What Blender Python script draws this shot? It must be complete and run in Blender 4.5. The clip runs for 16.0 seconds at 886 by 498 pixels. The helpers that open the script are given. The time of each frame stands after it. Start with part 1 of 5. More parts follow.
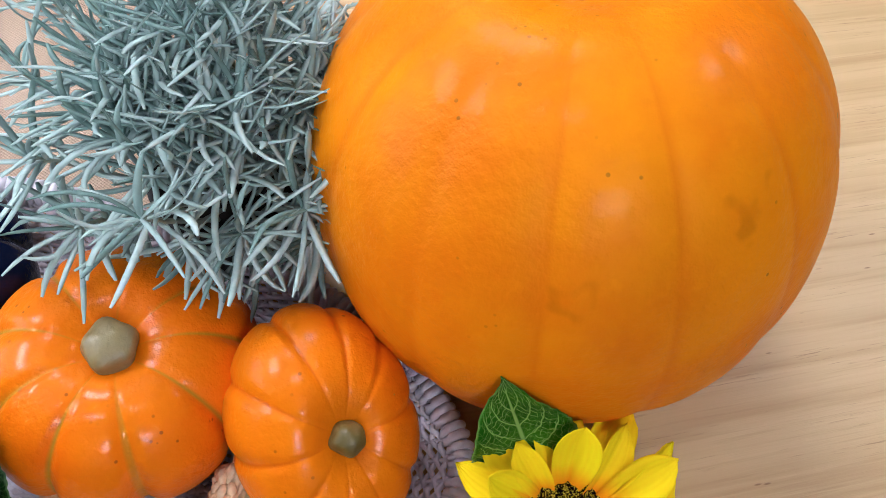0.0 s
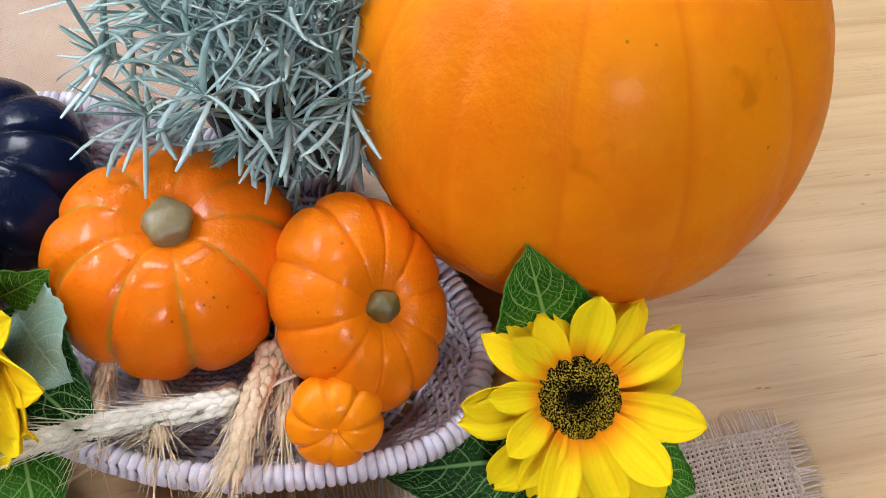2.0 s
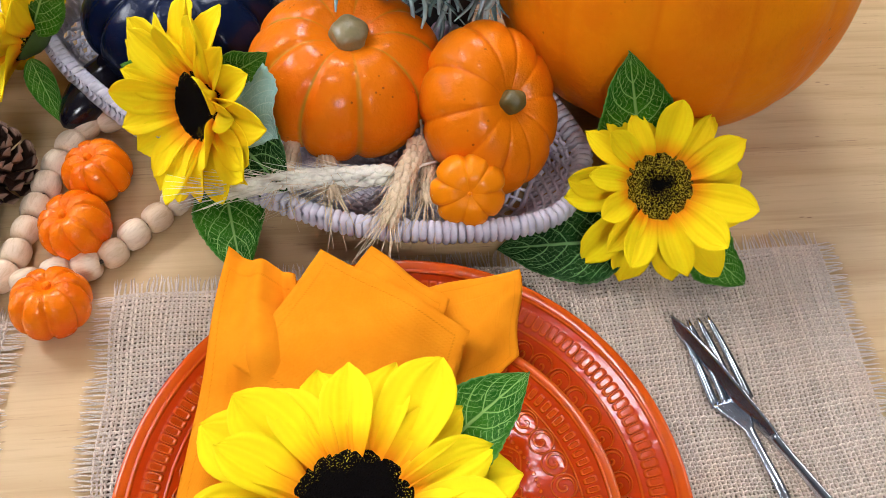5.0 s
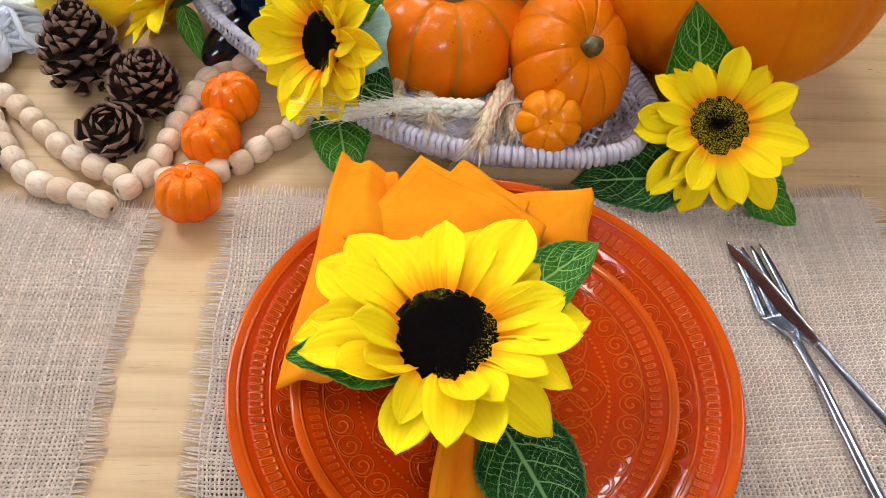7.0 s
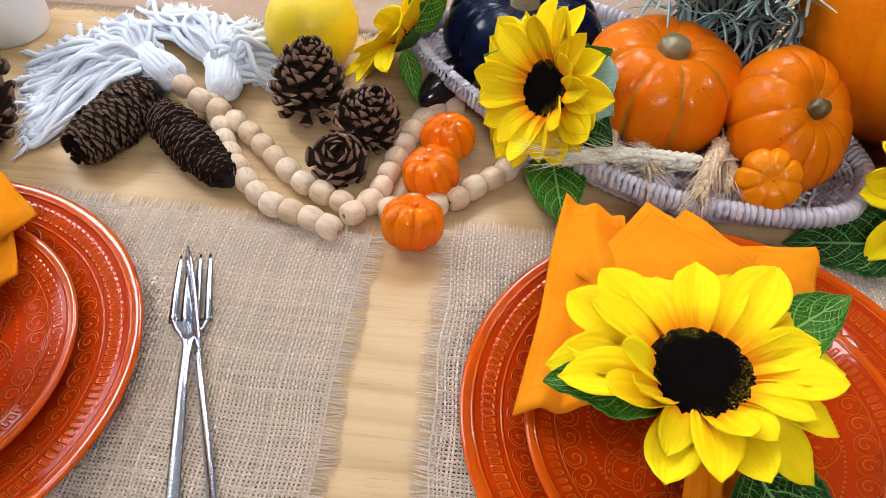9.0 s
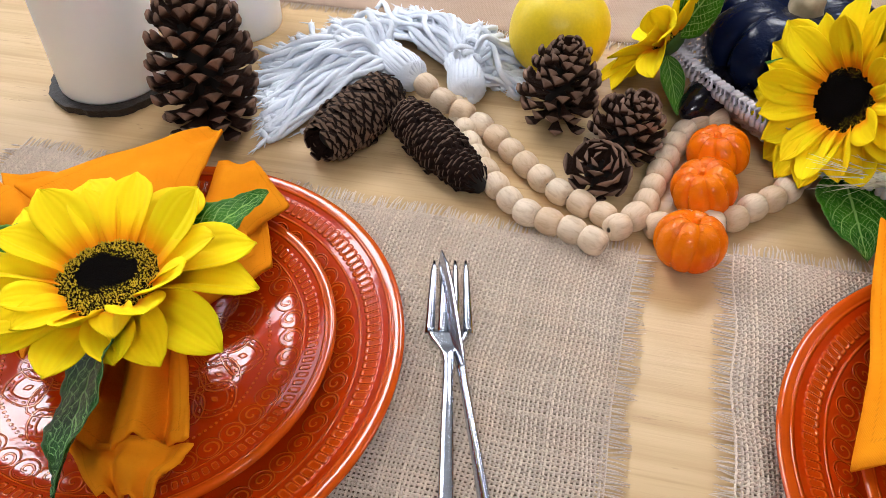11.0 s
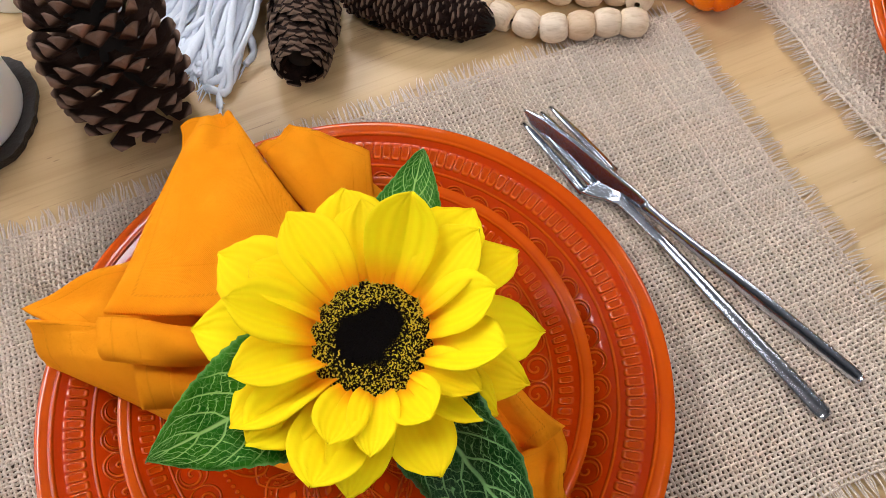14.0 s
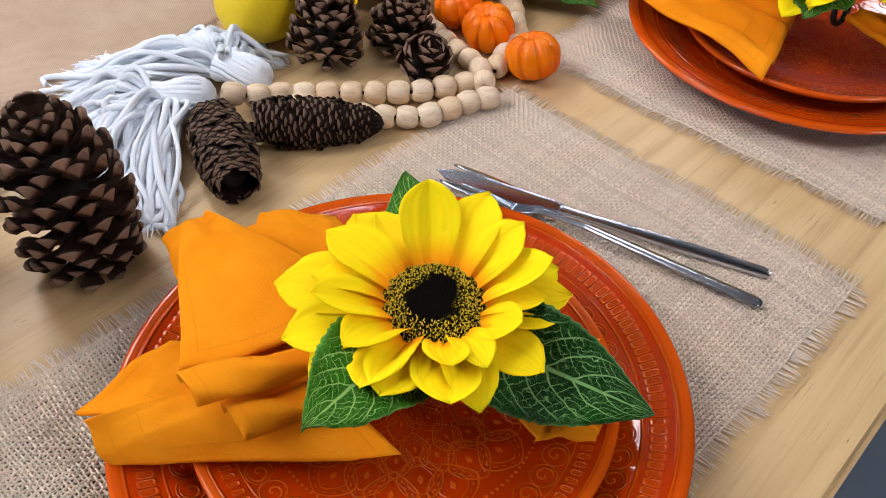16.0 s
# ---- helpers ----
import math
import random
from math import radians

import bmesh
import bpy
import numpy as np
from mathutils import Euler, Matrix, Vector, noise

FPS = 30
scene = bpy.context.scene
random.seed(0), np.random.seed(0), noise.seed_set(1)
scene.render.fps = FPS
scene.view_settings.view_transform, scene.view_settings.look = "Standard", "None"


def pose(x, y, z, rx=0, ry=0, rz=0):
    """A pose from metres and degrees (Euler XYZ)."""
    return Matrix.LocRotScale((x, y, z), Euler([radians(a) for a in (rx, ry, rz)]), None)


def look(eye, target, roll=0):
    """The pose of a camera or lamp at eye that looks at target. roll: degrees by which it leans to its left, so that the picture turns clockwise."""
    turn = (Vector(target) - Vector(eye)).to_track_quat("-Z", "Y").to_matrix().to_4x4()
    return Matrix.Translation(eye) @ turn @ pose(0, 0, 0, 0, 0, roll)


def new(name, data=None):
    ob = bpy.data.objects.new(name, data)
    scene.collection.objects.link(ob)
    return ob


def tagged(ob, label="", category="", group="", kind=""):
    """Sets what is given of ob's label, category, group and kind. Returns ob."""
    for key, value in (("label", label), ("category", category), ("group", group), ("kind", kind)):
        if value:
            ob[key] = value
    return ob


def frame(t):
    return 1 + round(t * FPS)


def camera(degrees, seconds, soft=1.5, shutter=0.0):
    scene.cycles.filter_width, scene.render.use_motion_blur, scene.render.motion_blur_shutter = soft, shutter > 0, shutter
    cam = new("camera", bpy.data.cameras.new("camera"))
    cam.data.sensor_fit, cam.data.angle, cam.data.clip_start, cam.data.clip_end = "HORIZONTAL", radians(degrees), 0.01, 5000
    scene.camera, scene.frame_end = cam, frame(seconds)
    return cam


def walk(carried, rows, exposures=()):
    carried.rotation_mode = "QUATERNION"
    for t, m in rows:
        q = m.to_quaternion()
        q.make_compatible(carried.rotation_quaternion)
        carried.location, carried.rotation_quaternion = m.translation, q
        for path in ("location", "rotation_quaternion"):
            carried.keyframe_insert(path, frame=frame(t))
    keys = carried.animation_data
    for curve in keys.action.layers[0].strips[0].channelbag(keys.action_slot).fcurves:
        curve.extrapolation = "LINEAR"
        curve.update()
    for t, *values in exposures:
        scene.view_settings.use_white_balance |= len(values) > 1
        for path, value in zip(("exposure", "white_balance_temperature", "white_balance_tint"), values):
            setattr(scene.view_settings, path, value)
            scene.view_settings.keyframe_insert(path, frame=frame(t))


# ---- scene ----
cam = camera(55.0, 16.0, 0.6)
PATH = [
    (0, (0.2651, -0.0177, 0.3943), (0.5468, 0.8677, -1.2174), 8.1),
    (0.5, (0.2585, -0.0233, 0.3952), (0.5506, 0.8286, -1.2323), 9.2),
    (1, (0.2567, -0.0493, 0.3897), (0.5403, 0.8677, -1.2034), 7.8),
    (1.5, (0.2502, -0.0642, 0.3887), (0.5347, 0.8593, -1.2006), 7.9),
    (2, (0.2427, -0.0828, 0.3906), (0.5245, 0.863, -1.1858), 8.4),
    (2.5, (0.2325, -0.1023, 0.3962), (0.5041, 0.8537, -1.1764), 8.7),
    (3, (0.2251, -0.1283, 0.4018), (0.4892, 0.8565, -1.1532), 8.8),
    (3.5, (0.2185, -0.1442, 0.4101), (0.4613, 0.8379, -1.1513), 8.7),
    (4, (0.2, -0.1683, 0.4073), (0.4362, 0.81, -1.1569), 8.5),
    (4.5, (0.1897, -0.1925, 0.412), (0.3971, 0.7738, -1.1634), 7.8),
    (5, (0.1832, -0.2223, 0.4222), (0.3711, 0.744, -1.156), 7.5),
    (5.2, (0.1776, -0.2316, 0.4269), (0.3599, 0.7226, -1.1597), 7.7),
    (7.3, (0.1562, -0.3488, 0.4185), (0.1925, 0.8044, -1.0407), 4.1),
    (7.5, (0.1488, -0.3515, 0.4194), (0.1683, 0.8193, -1.0258), 4.0),
    (8, (0.1246, -0.3571, 0.4092), (0.1107, 0.85, -1.0053), 4.1),
    (8.5, (0.1014, -0.3636, 0.4092), (0.0363, 0.8612, -0.9895), 3.2),
    (8.7, (0.0911, -0.3683, 0.4129), (0.0121, 0.8584, -0.9821), 3.1),
    (10.8, (-0.0093, -0.3664, 0.3534), (-0.3469, 0.9161, -0.9505), -0.7),
    (11, (-0.0195, -0.3627, 0.3562), (-0.3701, 0.8984, -0.9653), -1.1),
    (11.5, (-0.0512, -0.3488, 0.359), (-0.4241, 0.8138, -1.0444), -2.3),
    (12, (-0.0967, -0.332, 0.3655), (-0.4687, 0.7654, -1.09), -3.3),
    (12.5, (-0.1423, -0.3153, 0.3618), (-0.4455, 0.7487, -1.1337), -3.9),
    (13, (-0.1609, -0.3041, 0.3711), (-0.3153, 0.7263, -1.1699), -5.9),
    (13.5, (-0.2027, -0.2939, 0.3711), (-0.1934, 0.6529, -1.2304), -9.4),
    (14, (-0.2446, -0.2743, 0.3711), (0.0474, 0.545, -1.2732), -3.2),
    (14.5, (-0.2864, -0.2604, 0.3711), (0.1395, 0.4585, -1.2908), -3.0),
    (15, (-0.3208, -0.2567, 0.3581), (0.2399, 0.4166, -1.2825), -0.1),
    (15.5, (-0.3748, -0.2855, 0.3729), (0.4576, 0.5115, -1.0862), 2.9),
    (16, (-0.3999, -0.319, 0.3571), (0.5394, 0.5766, -0.9746), 1.4),
]
walk(cam, [(t, look(eye, target, roll)) for t, eye, target, roll in PATH],
     [(0.0, 0.10, 5800, 12), (3.0, 0.12, 5980, 11), (5.0, 0.0, 6000, 11), (8.0, -0.05, 6120, 10), (12.0, -0.20, 6180, 10), (16.0, -0.26, 6250, 11)])

# ---- light ----
world = bpy.data.worlds.new("world")
scene.world = world
world.use_nodes = True
world.node_tree.nodes["Background"].inputs[0].default_value = (0.80, 0.88, 1.0, 1)
world.node_tree.nodes["Background"].inputs[1].default_value = 0.25
PANEL_POWER = 26.5
PANELS = [(-1.45, 1.1, 0.70, 0.90), (-0.05, 0.08, 0.44, 0.12), (1.95, 0.75, 0.44, 0.44), (0.10, 1.75, 0.68, 0.68), (0.3, -1.75, 0.62, 0.62)]
daylight = new("window_daylight", bpy.data.lights.new("window_daylight", "AREA"))
daylight.data.shape, daylight.data.size, daylight.data.size_y = "RECTANGLE", 2.3, 1.3
daylight.data.energy, daylight.data.color = 36.0, (0.84, 0.92, 1.0)
daylight.matrix_basis = look((-3.02, 1.0, 0.9), (0.0, 0.9, 0.7))


# ---- helpers ----
def part(name, mesh, material, parent, label="", m=None, smooth=True):
    """Links a mesh or bmesh as one object under a thing or a part."""
    if isinstance(mesh, bmesh.types.BMesh):
        data = bpy.data.meshes.new(name)
        mesh.to_mesh(data)
        mesh.free()
        mesh = data
    if material and not mesh.materials:
        mesh.materials.append(material)
        if smooth:
            mesh.shade_smooth()
    ob = new(name, mesh)
    ob.parent = parent
    if m is not None:
        ob.matrix_basis = m
    if label:
        ob["label"] = label
    return ob


def thing(name, label, category, m=None, group="", kind=""):
    ob = new(name)
    ob.empty_display_size = 0.01
    if m is not None:
        ob.matrix_basis = m
    return tagged(ob, label, category, group, kind)


def np_mesh(name, verts, faces, uv=None):
    me = bpy.data.meshes.new(name)
    me.from_pydata([tuple(v) for v in verts], [], [tuple(int(i) for i in f) for f in faces])
    if uv is not None:
        layer = me.uv_layers.new(name="UVMap")
        idx = np.zeros(len(me.loops), dtype=np.int32)
        me.loops.foreach_get("vertex_index", idx)
        layer.data.foreach_set("uv", np.asarray(uv, dtype=np.float32)[idx].ravel())
    return me


def grid_faces(nu, nv, wrap_u=False, start=0):
    """Quads of a grid whose vertex i * nv + j has i along u and j along v."""
    i = np.arange(nu if wrap_u else nu - 1)
    j = np.arange(nv - 1)
    a, b = np.meshgrid(i, j, indexing="ij")
    a2 = (a + 1) % nu
    f = np.stack([a * nv + b, a2 * nv + b, a2 * nv + b + 1, a * nv + b + 1], -1).reshape(-1, 4)
    return f + start


def slab(name, top, thick, uv=True):
    """A closed thin slab from a grid of points (nu, nv, 3), thick below it."""
    nu, nv = top.shape[:2]
    du = np.gradient(top, axis=0)
    dv = np.gradient(top, axis=1)
    n = np.cross(du, dv)
    n /= np.linalg.norm(n, axis=2, keepdims=True) + 1e-12
    v = np.concatenate([(top + n * thick / 2).reshape(-1, 3), (top - n * thick / 2).reshape(-1, 3)])
    f = grid_faces(nu, nv)
    k = nu * nv
    faces = [tuple(q) for q in f] + [tuple(q[::-1] + k) for q in f]
    edge = [i * nv for i in range(nu)] + [(nu - 1) * nv + j for j in range(1, nv)] + [i * nv + nv - 1 for i in range(nu - 2, -1, -1)] + [j for j in range(nv - 2, 0, -1)]
    for a, b in zip(edge, edge[1:] + edge[:1]):
        faces.append((b, a, a + k, b + k))
    tex = None
    if uv:
        u, w = np.meshgrid(np.linspace(0, 1, nu), np.linspace(0, 1, nv), indexing="ij")
        one = np.stack([u, w], -1).reshape(-1, 2)
        tex = np.concatenate([one, one])
    return np_mesh(name, v, faces, tex)


def tubes(name, paths, radii, sides=5):
    """Joined tubes along lists of points, with a radius, or one for each point, tapering to closed ends."""
    verts, faces = [], []
    ang = np.linspace(0, 2 * np.pi, sides, endpoint=False)
    for p, r in zip(paths, radii):
        p = np.asarray(p, float)
        r = np.broadcast_to(np.asarray(r, float), (len(p),))
        t = np.gradient(p, axis=0)
        t /= np.linalg.norm(t, axis=1, keepdims=True) + 1e-12
        ref = np.array([0.31, 0.17, 0.93])
        x = np.cross(t, ref)
        x /= np.linalg.norm(x, axis=1, keepdims=True) + 1e-12
        y = np.cross(t, x)
        ring = p[:, None] + r[:, None, None] * (np.cos(ang)[None, :, None] * x[:, None] + np.sin(ang)[None, :, None] * y[:, None])
        s = sum(len(q) for q in verts)
        verts.append(ring.reshape(-1, 3))
        n = len(p)
        for i in range(n - 1):
            for j in range(sides):
                k = (j + 1) % sides
                faces.append((s + i * sides + j, s + i * sides + k, s + (i + 1) * sides + k, s + (i + 1) * sides + j))
        faces.append(tuple(s + j for j in range(sides))[::-1])
        faces.append(tuple(s + (n - 1) * sides + j for j in range(sides)))
    return np_mesh(name, np.concatenate(verts), faces)


def lathe(name, profile, n=96):
    """A solid of revolution about z from (r, z) pairs."""
    prof = np.asarray(profile, float)
    a = np.linspace(0, 2 * np.pi, n, endpoint=False)
    v = np.stack([np.cos(a)[:, None] * prof[None, :, 0], np.sin(a)[:, None] * prof[None, :, 0], np.broadcast_to(prof[None, :, 1], (n, len(prof)))], -1)
    me = np_mesh(name, v.reshape(-1, 3), grid_faces(n, len(prof), True))
    bm = bmesh.new()
    bm.from_mesh(me)
    bmesh.ops.remove_doubles(bm, verts=bm.verts, dist=1e-6)
    bmesh.ops.recalc_face_normals(bm, faces=bm.faces)
    bm.to_mesh(me)
    bm.free()
    return me


def box(name, x0, x1, y0, y1, z0, z1, bevel=0.0, seg=2):
    bm = bmesh.new()
    bmesh.ops.create_cube(bm, size=1, matrix=Matrix.Translation(((x0 + x1) / 2, (y0 + y1) / 2, (z0 + z1) / 2)) @ Matrix.Diagonal((x1 - x0, y1 - y0, z1 - z0, 1)))
    if bevel:
        bmesh.ops.bevel(bm, geom=bm.edges[:], offset=bevel, segments=seg, affect="EDGES")
    me = bpy.data.meshes.new(name)
    bm.to_mesh(me)
    bm.free()
    return me


def basis(origin, z, x=(1, 0, 0)):
    """A pose with its z axis along z and its x axis near x."""
    z = Vector(z).normalized()
    x = Vector(x)
    x = (x - z * x.dot(z)).normalized()
    y = z.cross(x)
    m = Matrix((x, y, z)).transposed().to_4x4()
    m.translation = origin
    return m


def spline(points, n):
    """n points along a smooth curve through the given ones."""
    p = np.asarray(points, float)
    p = np.concatenate([2 * p[:1] - p[1:2], p, 2 * p[-1:] - p[-2:-1]])
    out = []
    for s in np.linspace(0, len(p) - 3 - 1e-9, n):
        i = int(s)
        t = s - i
        a, b, c, d = p[i : i + 4]
        out.append(0.5 * (2 * b + (c - a) * t + (2 * a - 5 * b + 4 * c - d) * t * t + (3 * b - a - 3 * c + d) * t**3))
    return np.array(out)


class Num:
    """A shader value on which arithmetic can be written out."""

    def __init__(self, tree, socket):
        self.tree, self.socket = tree, socket

    def op(self, kind, *others, clamp=False):
        node = self.tree.nodes.new("ShaderNodeMath")
        node.operation, node.use_clamp = kind, clamp
        for k, o in enumerate((self, *others)):
            if isinstance(o, Num):
                self.tree.links.new(o.socket, node.inputs[k])
            else:
                node.inputs[k].default_value = o
        return Num(self.tree, node.outputs[0])

    def __add__(self, o): return self.op("ADD", o)
    def __sub__(self, o): return self.op("SUBTRACT", o)
    def __mul__(self, o): return self.op("MULTIPLY", o)
    def __truediv__(self, o): return self.op("DIVIDE", o)
    def __rsub__(self, o): return (self * -1.0).op("ADD", o)
    def __radd__(self, o): return self.op("ADD", o)
    def __rmul__(self, o): return self.op("MULTIPLY", o)

    def cos(self): return self.op("COSINE")
    def sin(self): return self.op("SINE")
    def abs(self): return self.op("ABSOLUTE")
    def fract(self): return self.op("FRACT")
    def power(self, o): return self.op("POWER", o)
    def most(self, o): return self.op("MAXIMUM", o)
    def least(self, o): return self.op("MINIMUM", o)

    def step(self, a, b):
        """0 below a, 1 above b, smooth between."""
        node = self.tree.nodes.new("ShaderNodeMapRange")
        node.interpolation_type = "SMOOTHSTEP"
        self.tree.links.new(self.socket, node.inputs[0])
        node.inputs[1].default_value, node.inputs[2].default_value = a, b
        return Num(self.tree, node.outputs[0])

    def band(self, a, b, soft):
        return self.step(a - soft, a + soft) * (1.0 - self.step(b - soft, b + soft))


class Shade:
    """A node material with short ways to its parts."""

    def __init__(self, name, colour=(0.5, 0.5, 0.5), rough=0.5, metal=0.0, **extra):
        self.m = bpy.data.materials.new(name)
        self.m.use_nodes = True
        self.tree = self.m.node_tree
        self.bsdf = self.tree.nodes["Principled BSDF"]
        self.set("Base Color", (*colour, 1))
        self.set("Roughness", rough)
        self.set("Metallic", metal)
        for k, v in extra.items():
            self.set(k.replace("_", " "), v)

    def node(self, kind, **inputs):
        n = self.tree.nodes.new(kind)
        for k, v in inputs.items():
            self.put(n.inputs[k.replace("_", " ")], v)
        return n

    def put(self, sock, v):
        if isinstance(v, Num):
            self.tree.links.new(v.socket, sock)
        elif isinstance(v, bpy.types.NodeSocket):
            self.tree.links.new(v, sock)
        else:
            sock.default_value = v

    def set(self, k, v):
        self.put(self.bsdf.inputs[k], v)

    def coord(self, which="Object", scale=(1, 1, 1)):
        c = self.tree.nodes.new("ShaderNodeTexCoord")
        mp = self.node("ShaderNodeMapping", Scale=scale)
        self.tree.links.new(c.outputs[which], mp.inputs[0])
        return mp.outputs[0]

    def xyz(self, vec):
        n = self.tree.nodes.new("ShaderNodeSeparateXYZ")
        self.put(n.inputs[0], vec)
        return [Num(self.tree, o) for o in n.outputs]

    def noise(self, scale, detail=4.0, rough=0.6, vec=None, distort=0.0):
        n = self.node("ShaderNodeTexNoise", Scale=scale, Detail=detail, Roughness=rough, Distortion=distort)
        self.put(n.inputs["Vector"], vec if vec is not None else self.coord())
        return Num(self.tree, n.outputs[0])

    def cells(self, scale, vec=None, feature="F1"):
        n = self.node("ShaderNodeTexVoronoi", Scale=scale)
        n.feature = feature
        self.put(n.inputs["Vector"], vec if vec is not None else self.coord())
        return Num(self.tree, n.outputs["Distance"])

    def random(self):
        return Num(self.tree, self.tree.nodes.new("ShaderNodeObjectInfo").outputs["Random"])

    def island(self):
        return Num(self.tree, self.tree.nodes.new("ShaderNodeNewGeometry").outputs["Random Per Island"])

    def attr(self, name):
        n = self.tree.nodes.new("ShaderNodeAttribute")
        n.attribute_name = name
        return Num(self.tree, n.outputs["Fac"])

    def mix(self, fac, a, b):
        n = self.tree.nodes.new("ShaderNodeMix")
        n.data_type = "RGBA"
        self.put(n.inputs[0], fac)
        for k, v in ((6, a), (7, b)):
            self.put(n.inputs[k], (*v, 1) if isinstance(v, tuple) and len(v) == 3 else v)
        return n.outputs[2]

    def bump(self, height, strength=0.3, distance=0.001):
        n = self.node("ShaderNodeBump", Strength=strength, Distance=distance, Height=height)
        old = self.bsdf.inputs["Normal"]
        if old.is_linked:
            self.tree.links.new(old.links[0].from_socket, n.inputs["Normal"])
        self.tree.links.new(n.outputs[0], old)


# ---- materials ----
def wood_material():
    s = Shade("pine_wood", rough=0.42, Specular_IOR_Level=0.42)
    x, y, z = s.xyz(s.coord())
    warp = s.noise(1.0, 3, 0.5, s.coord("Object", (1.5, 5.0, 5.0)))
    grain = s.noise(1.0, 5, 0.6, s.coord("Object", (3.0, 120.0, 120.0)), 0.2)
    fine = s.noise(1.0, 4, 0.7, s.coord("Object", (28.0, 700.0, 700.0)))
    rings = ((y * 230.0 + x * 5.0 + warp * 30.0 + grain * 5.0).sin() * 0.5 + 0.5).power(2.2)
    f = rings * 0.16 + grain * 0.75
    c = s.mix(f.step(0.25, 0.95), (0.62, 0.435, 0.225), (0.39, 0.23, 0.09))
    pores = fine.step(0.56, 0.68) * s.noise(1.0, 2, 0.5, s.coord("Object", (9.0, 60.0, 60.0))).step(0.48, 0.62)
    c = s.mix(pores * 0.75, c, (0.28, 0.155, 0.07))
    streak = s.noise(1.0, 4, 0.6, s.coord("Object", (14.0, 420.0, 420.0)))
    c = s.mix(streak.step(0.50, 0.72) * 0.28, c, (0.36, 0.205, 0.08))
    flecks = (1.0 - s.cells(1.0, s.coord("Object", (45.0, 190.0, 190.0))).step(0.05, 0.12)) * s.noise(1.0, 1, 0.5, s.coord("Object", (30.0, 30.0, 30.0))).step(0.55, 0.6)
    c = s.mix(flecks * 0.7, c, (0.20, 0.10, 0.04))
    stain = s.noise(1.0, 3, 0.5, s.coord("Object", (2.5, 9.0, 9.0)))
    c = s.mix(stain.step(0.5, 0.72) * 0.35, c, (0.56, 0.33, 0.13))
    s.set("Base Color", c)
    s.set("Roughness", fine * 0.2 + 0.30)
    s.bump(fine * 0.6 + grain * 0.5, 0.3, 0.0006)
    return s.m


def burlap_material(name, tone):
    s = Shade(name, rough=0.92, Specular_IOR_Level=0.1)
    isl = s.island()
    n = s.noise(1500.0, 3, 0.7)
    big = s.noise(28.0, 3, 0.6)
    c = s.mix(isl, tuple(k * 0.84 for k in tone), tuple(min(1, k * 1.10) for k in tone))
    c = s.mix(big.step(0.4, 0.75) * 0.35, c, (tone[0] * 1.1, tone[1] * 1.0, tone[2] * 0.92))
    c = s.mix(n.step(0.46, 0.68) * 0.55, c, (tone[0] * 0.40, tone[1] * 0.36, tone[2] * 0.32))
    s.set("Base Color", c)
    s.bump(n, 0.5, 0.0004)
    return s.m


def flat_burlap_material():
    s = Shade("runner_burlap", rough=0.95, Specular_IOR_Level=0.1)
    x, y, z = s.xyz(s.coord())
    wob = s.noise(60.0, 2, 0.5) * 0.8
    a = (x * 3140.0 + wob * 4.0).sin()
    b = (y * 3140.0 + wob * 4.0).sin()
    w = a * b
    n = s.noise(500.0, 3, 0.7)
    big = s.noise(14.0, 3, 0.6)
    c = s.mix(w * 0.5 + 0.5, (0.56, 0.41, 0.31), (0.40, 0.28, 0.20))
    c = s.mix(big.step(0.4, 0.7) * 0.4, c, (0.60, 0.47, 0.37))
    c = s.mix(n.step(0.5, 0.8) * 0.4, c, (0.32, 0.22, 0.15))
    s.set("Base Color", c)
    s.bump(w * 0.5 + n, 0.6, 0.0008)
    return s.m


def pumpkin_material(name, base, dark, groove, rough, bumpy=0.15, spots=(0.25, 0.10, 0.03), coat=0.3, blotch=0.4):
    s = Shade(name, rough=rough, Coat_Weight=coat, Coat_Roughness=0.16, Specular_IOR_Level=0.08)
    g = s.attr("groove")
    big = s.noise(18.0, 4, 0.6)
    mid = s.noise(90.0, 4, 0.65)
    fine = s.noise(420.0, 3, 0.6)
    c = s.mix(big.step(0.35, 0.7) * blotch, base, dark)
    c = s.mix(mid.step(0.55, 0.8) * 0.3, c, tuple(min(1, k * 1.25) for k in base))
    c = s.mix(g, c, groove)
    dots = s.cells(170.0)
    gate = s.noise(30.0, 2, 0.5).step(0.56, 0.66)
    c = s.mix((1.0 - dots.step(0.08, 0.16)) * gate * 0.8, c, spots)
    bruise = s.noise(26.0, 3, 0.6).step(0.66, 0.74)
    c = s.mix(bruise * 0.35, c, tuple(k * 0.55 for k in dark))
    scar = s.noise(1.0, 3, 0.5, s.coord("Object", (160.0, 160.0, 60.0))).step(0.73, 0.76) * s.noise(16.0, 1, 0.5).step(0.56, 0.6)
    c = s.mix(scar * 0.8, c, (0.42, 0.24, 0.09))
    s.set("Base Color", c)
    s.set("Roughness", fine * 0.12 + (rough - 0.06))
    s.bump(big, bumpy * 0.8, 0.006)
    s.bump(mid, bumpy * 1.6, 0.0018)
    s.bump(fine, bumpy * 0.7, 0.0008)
    return s.m


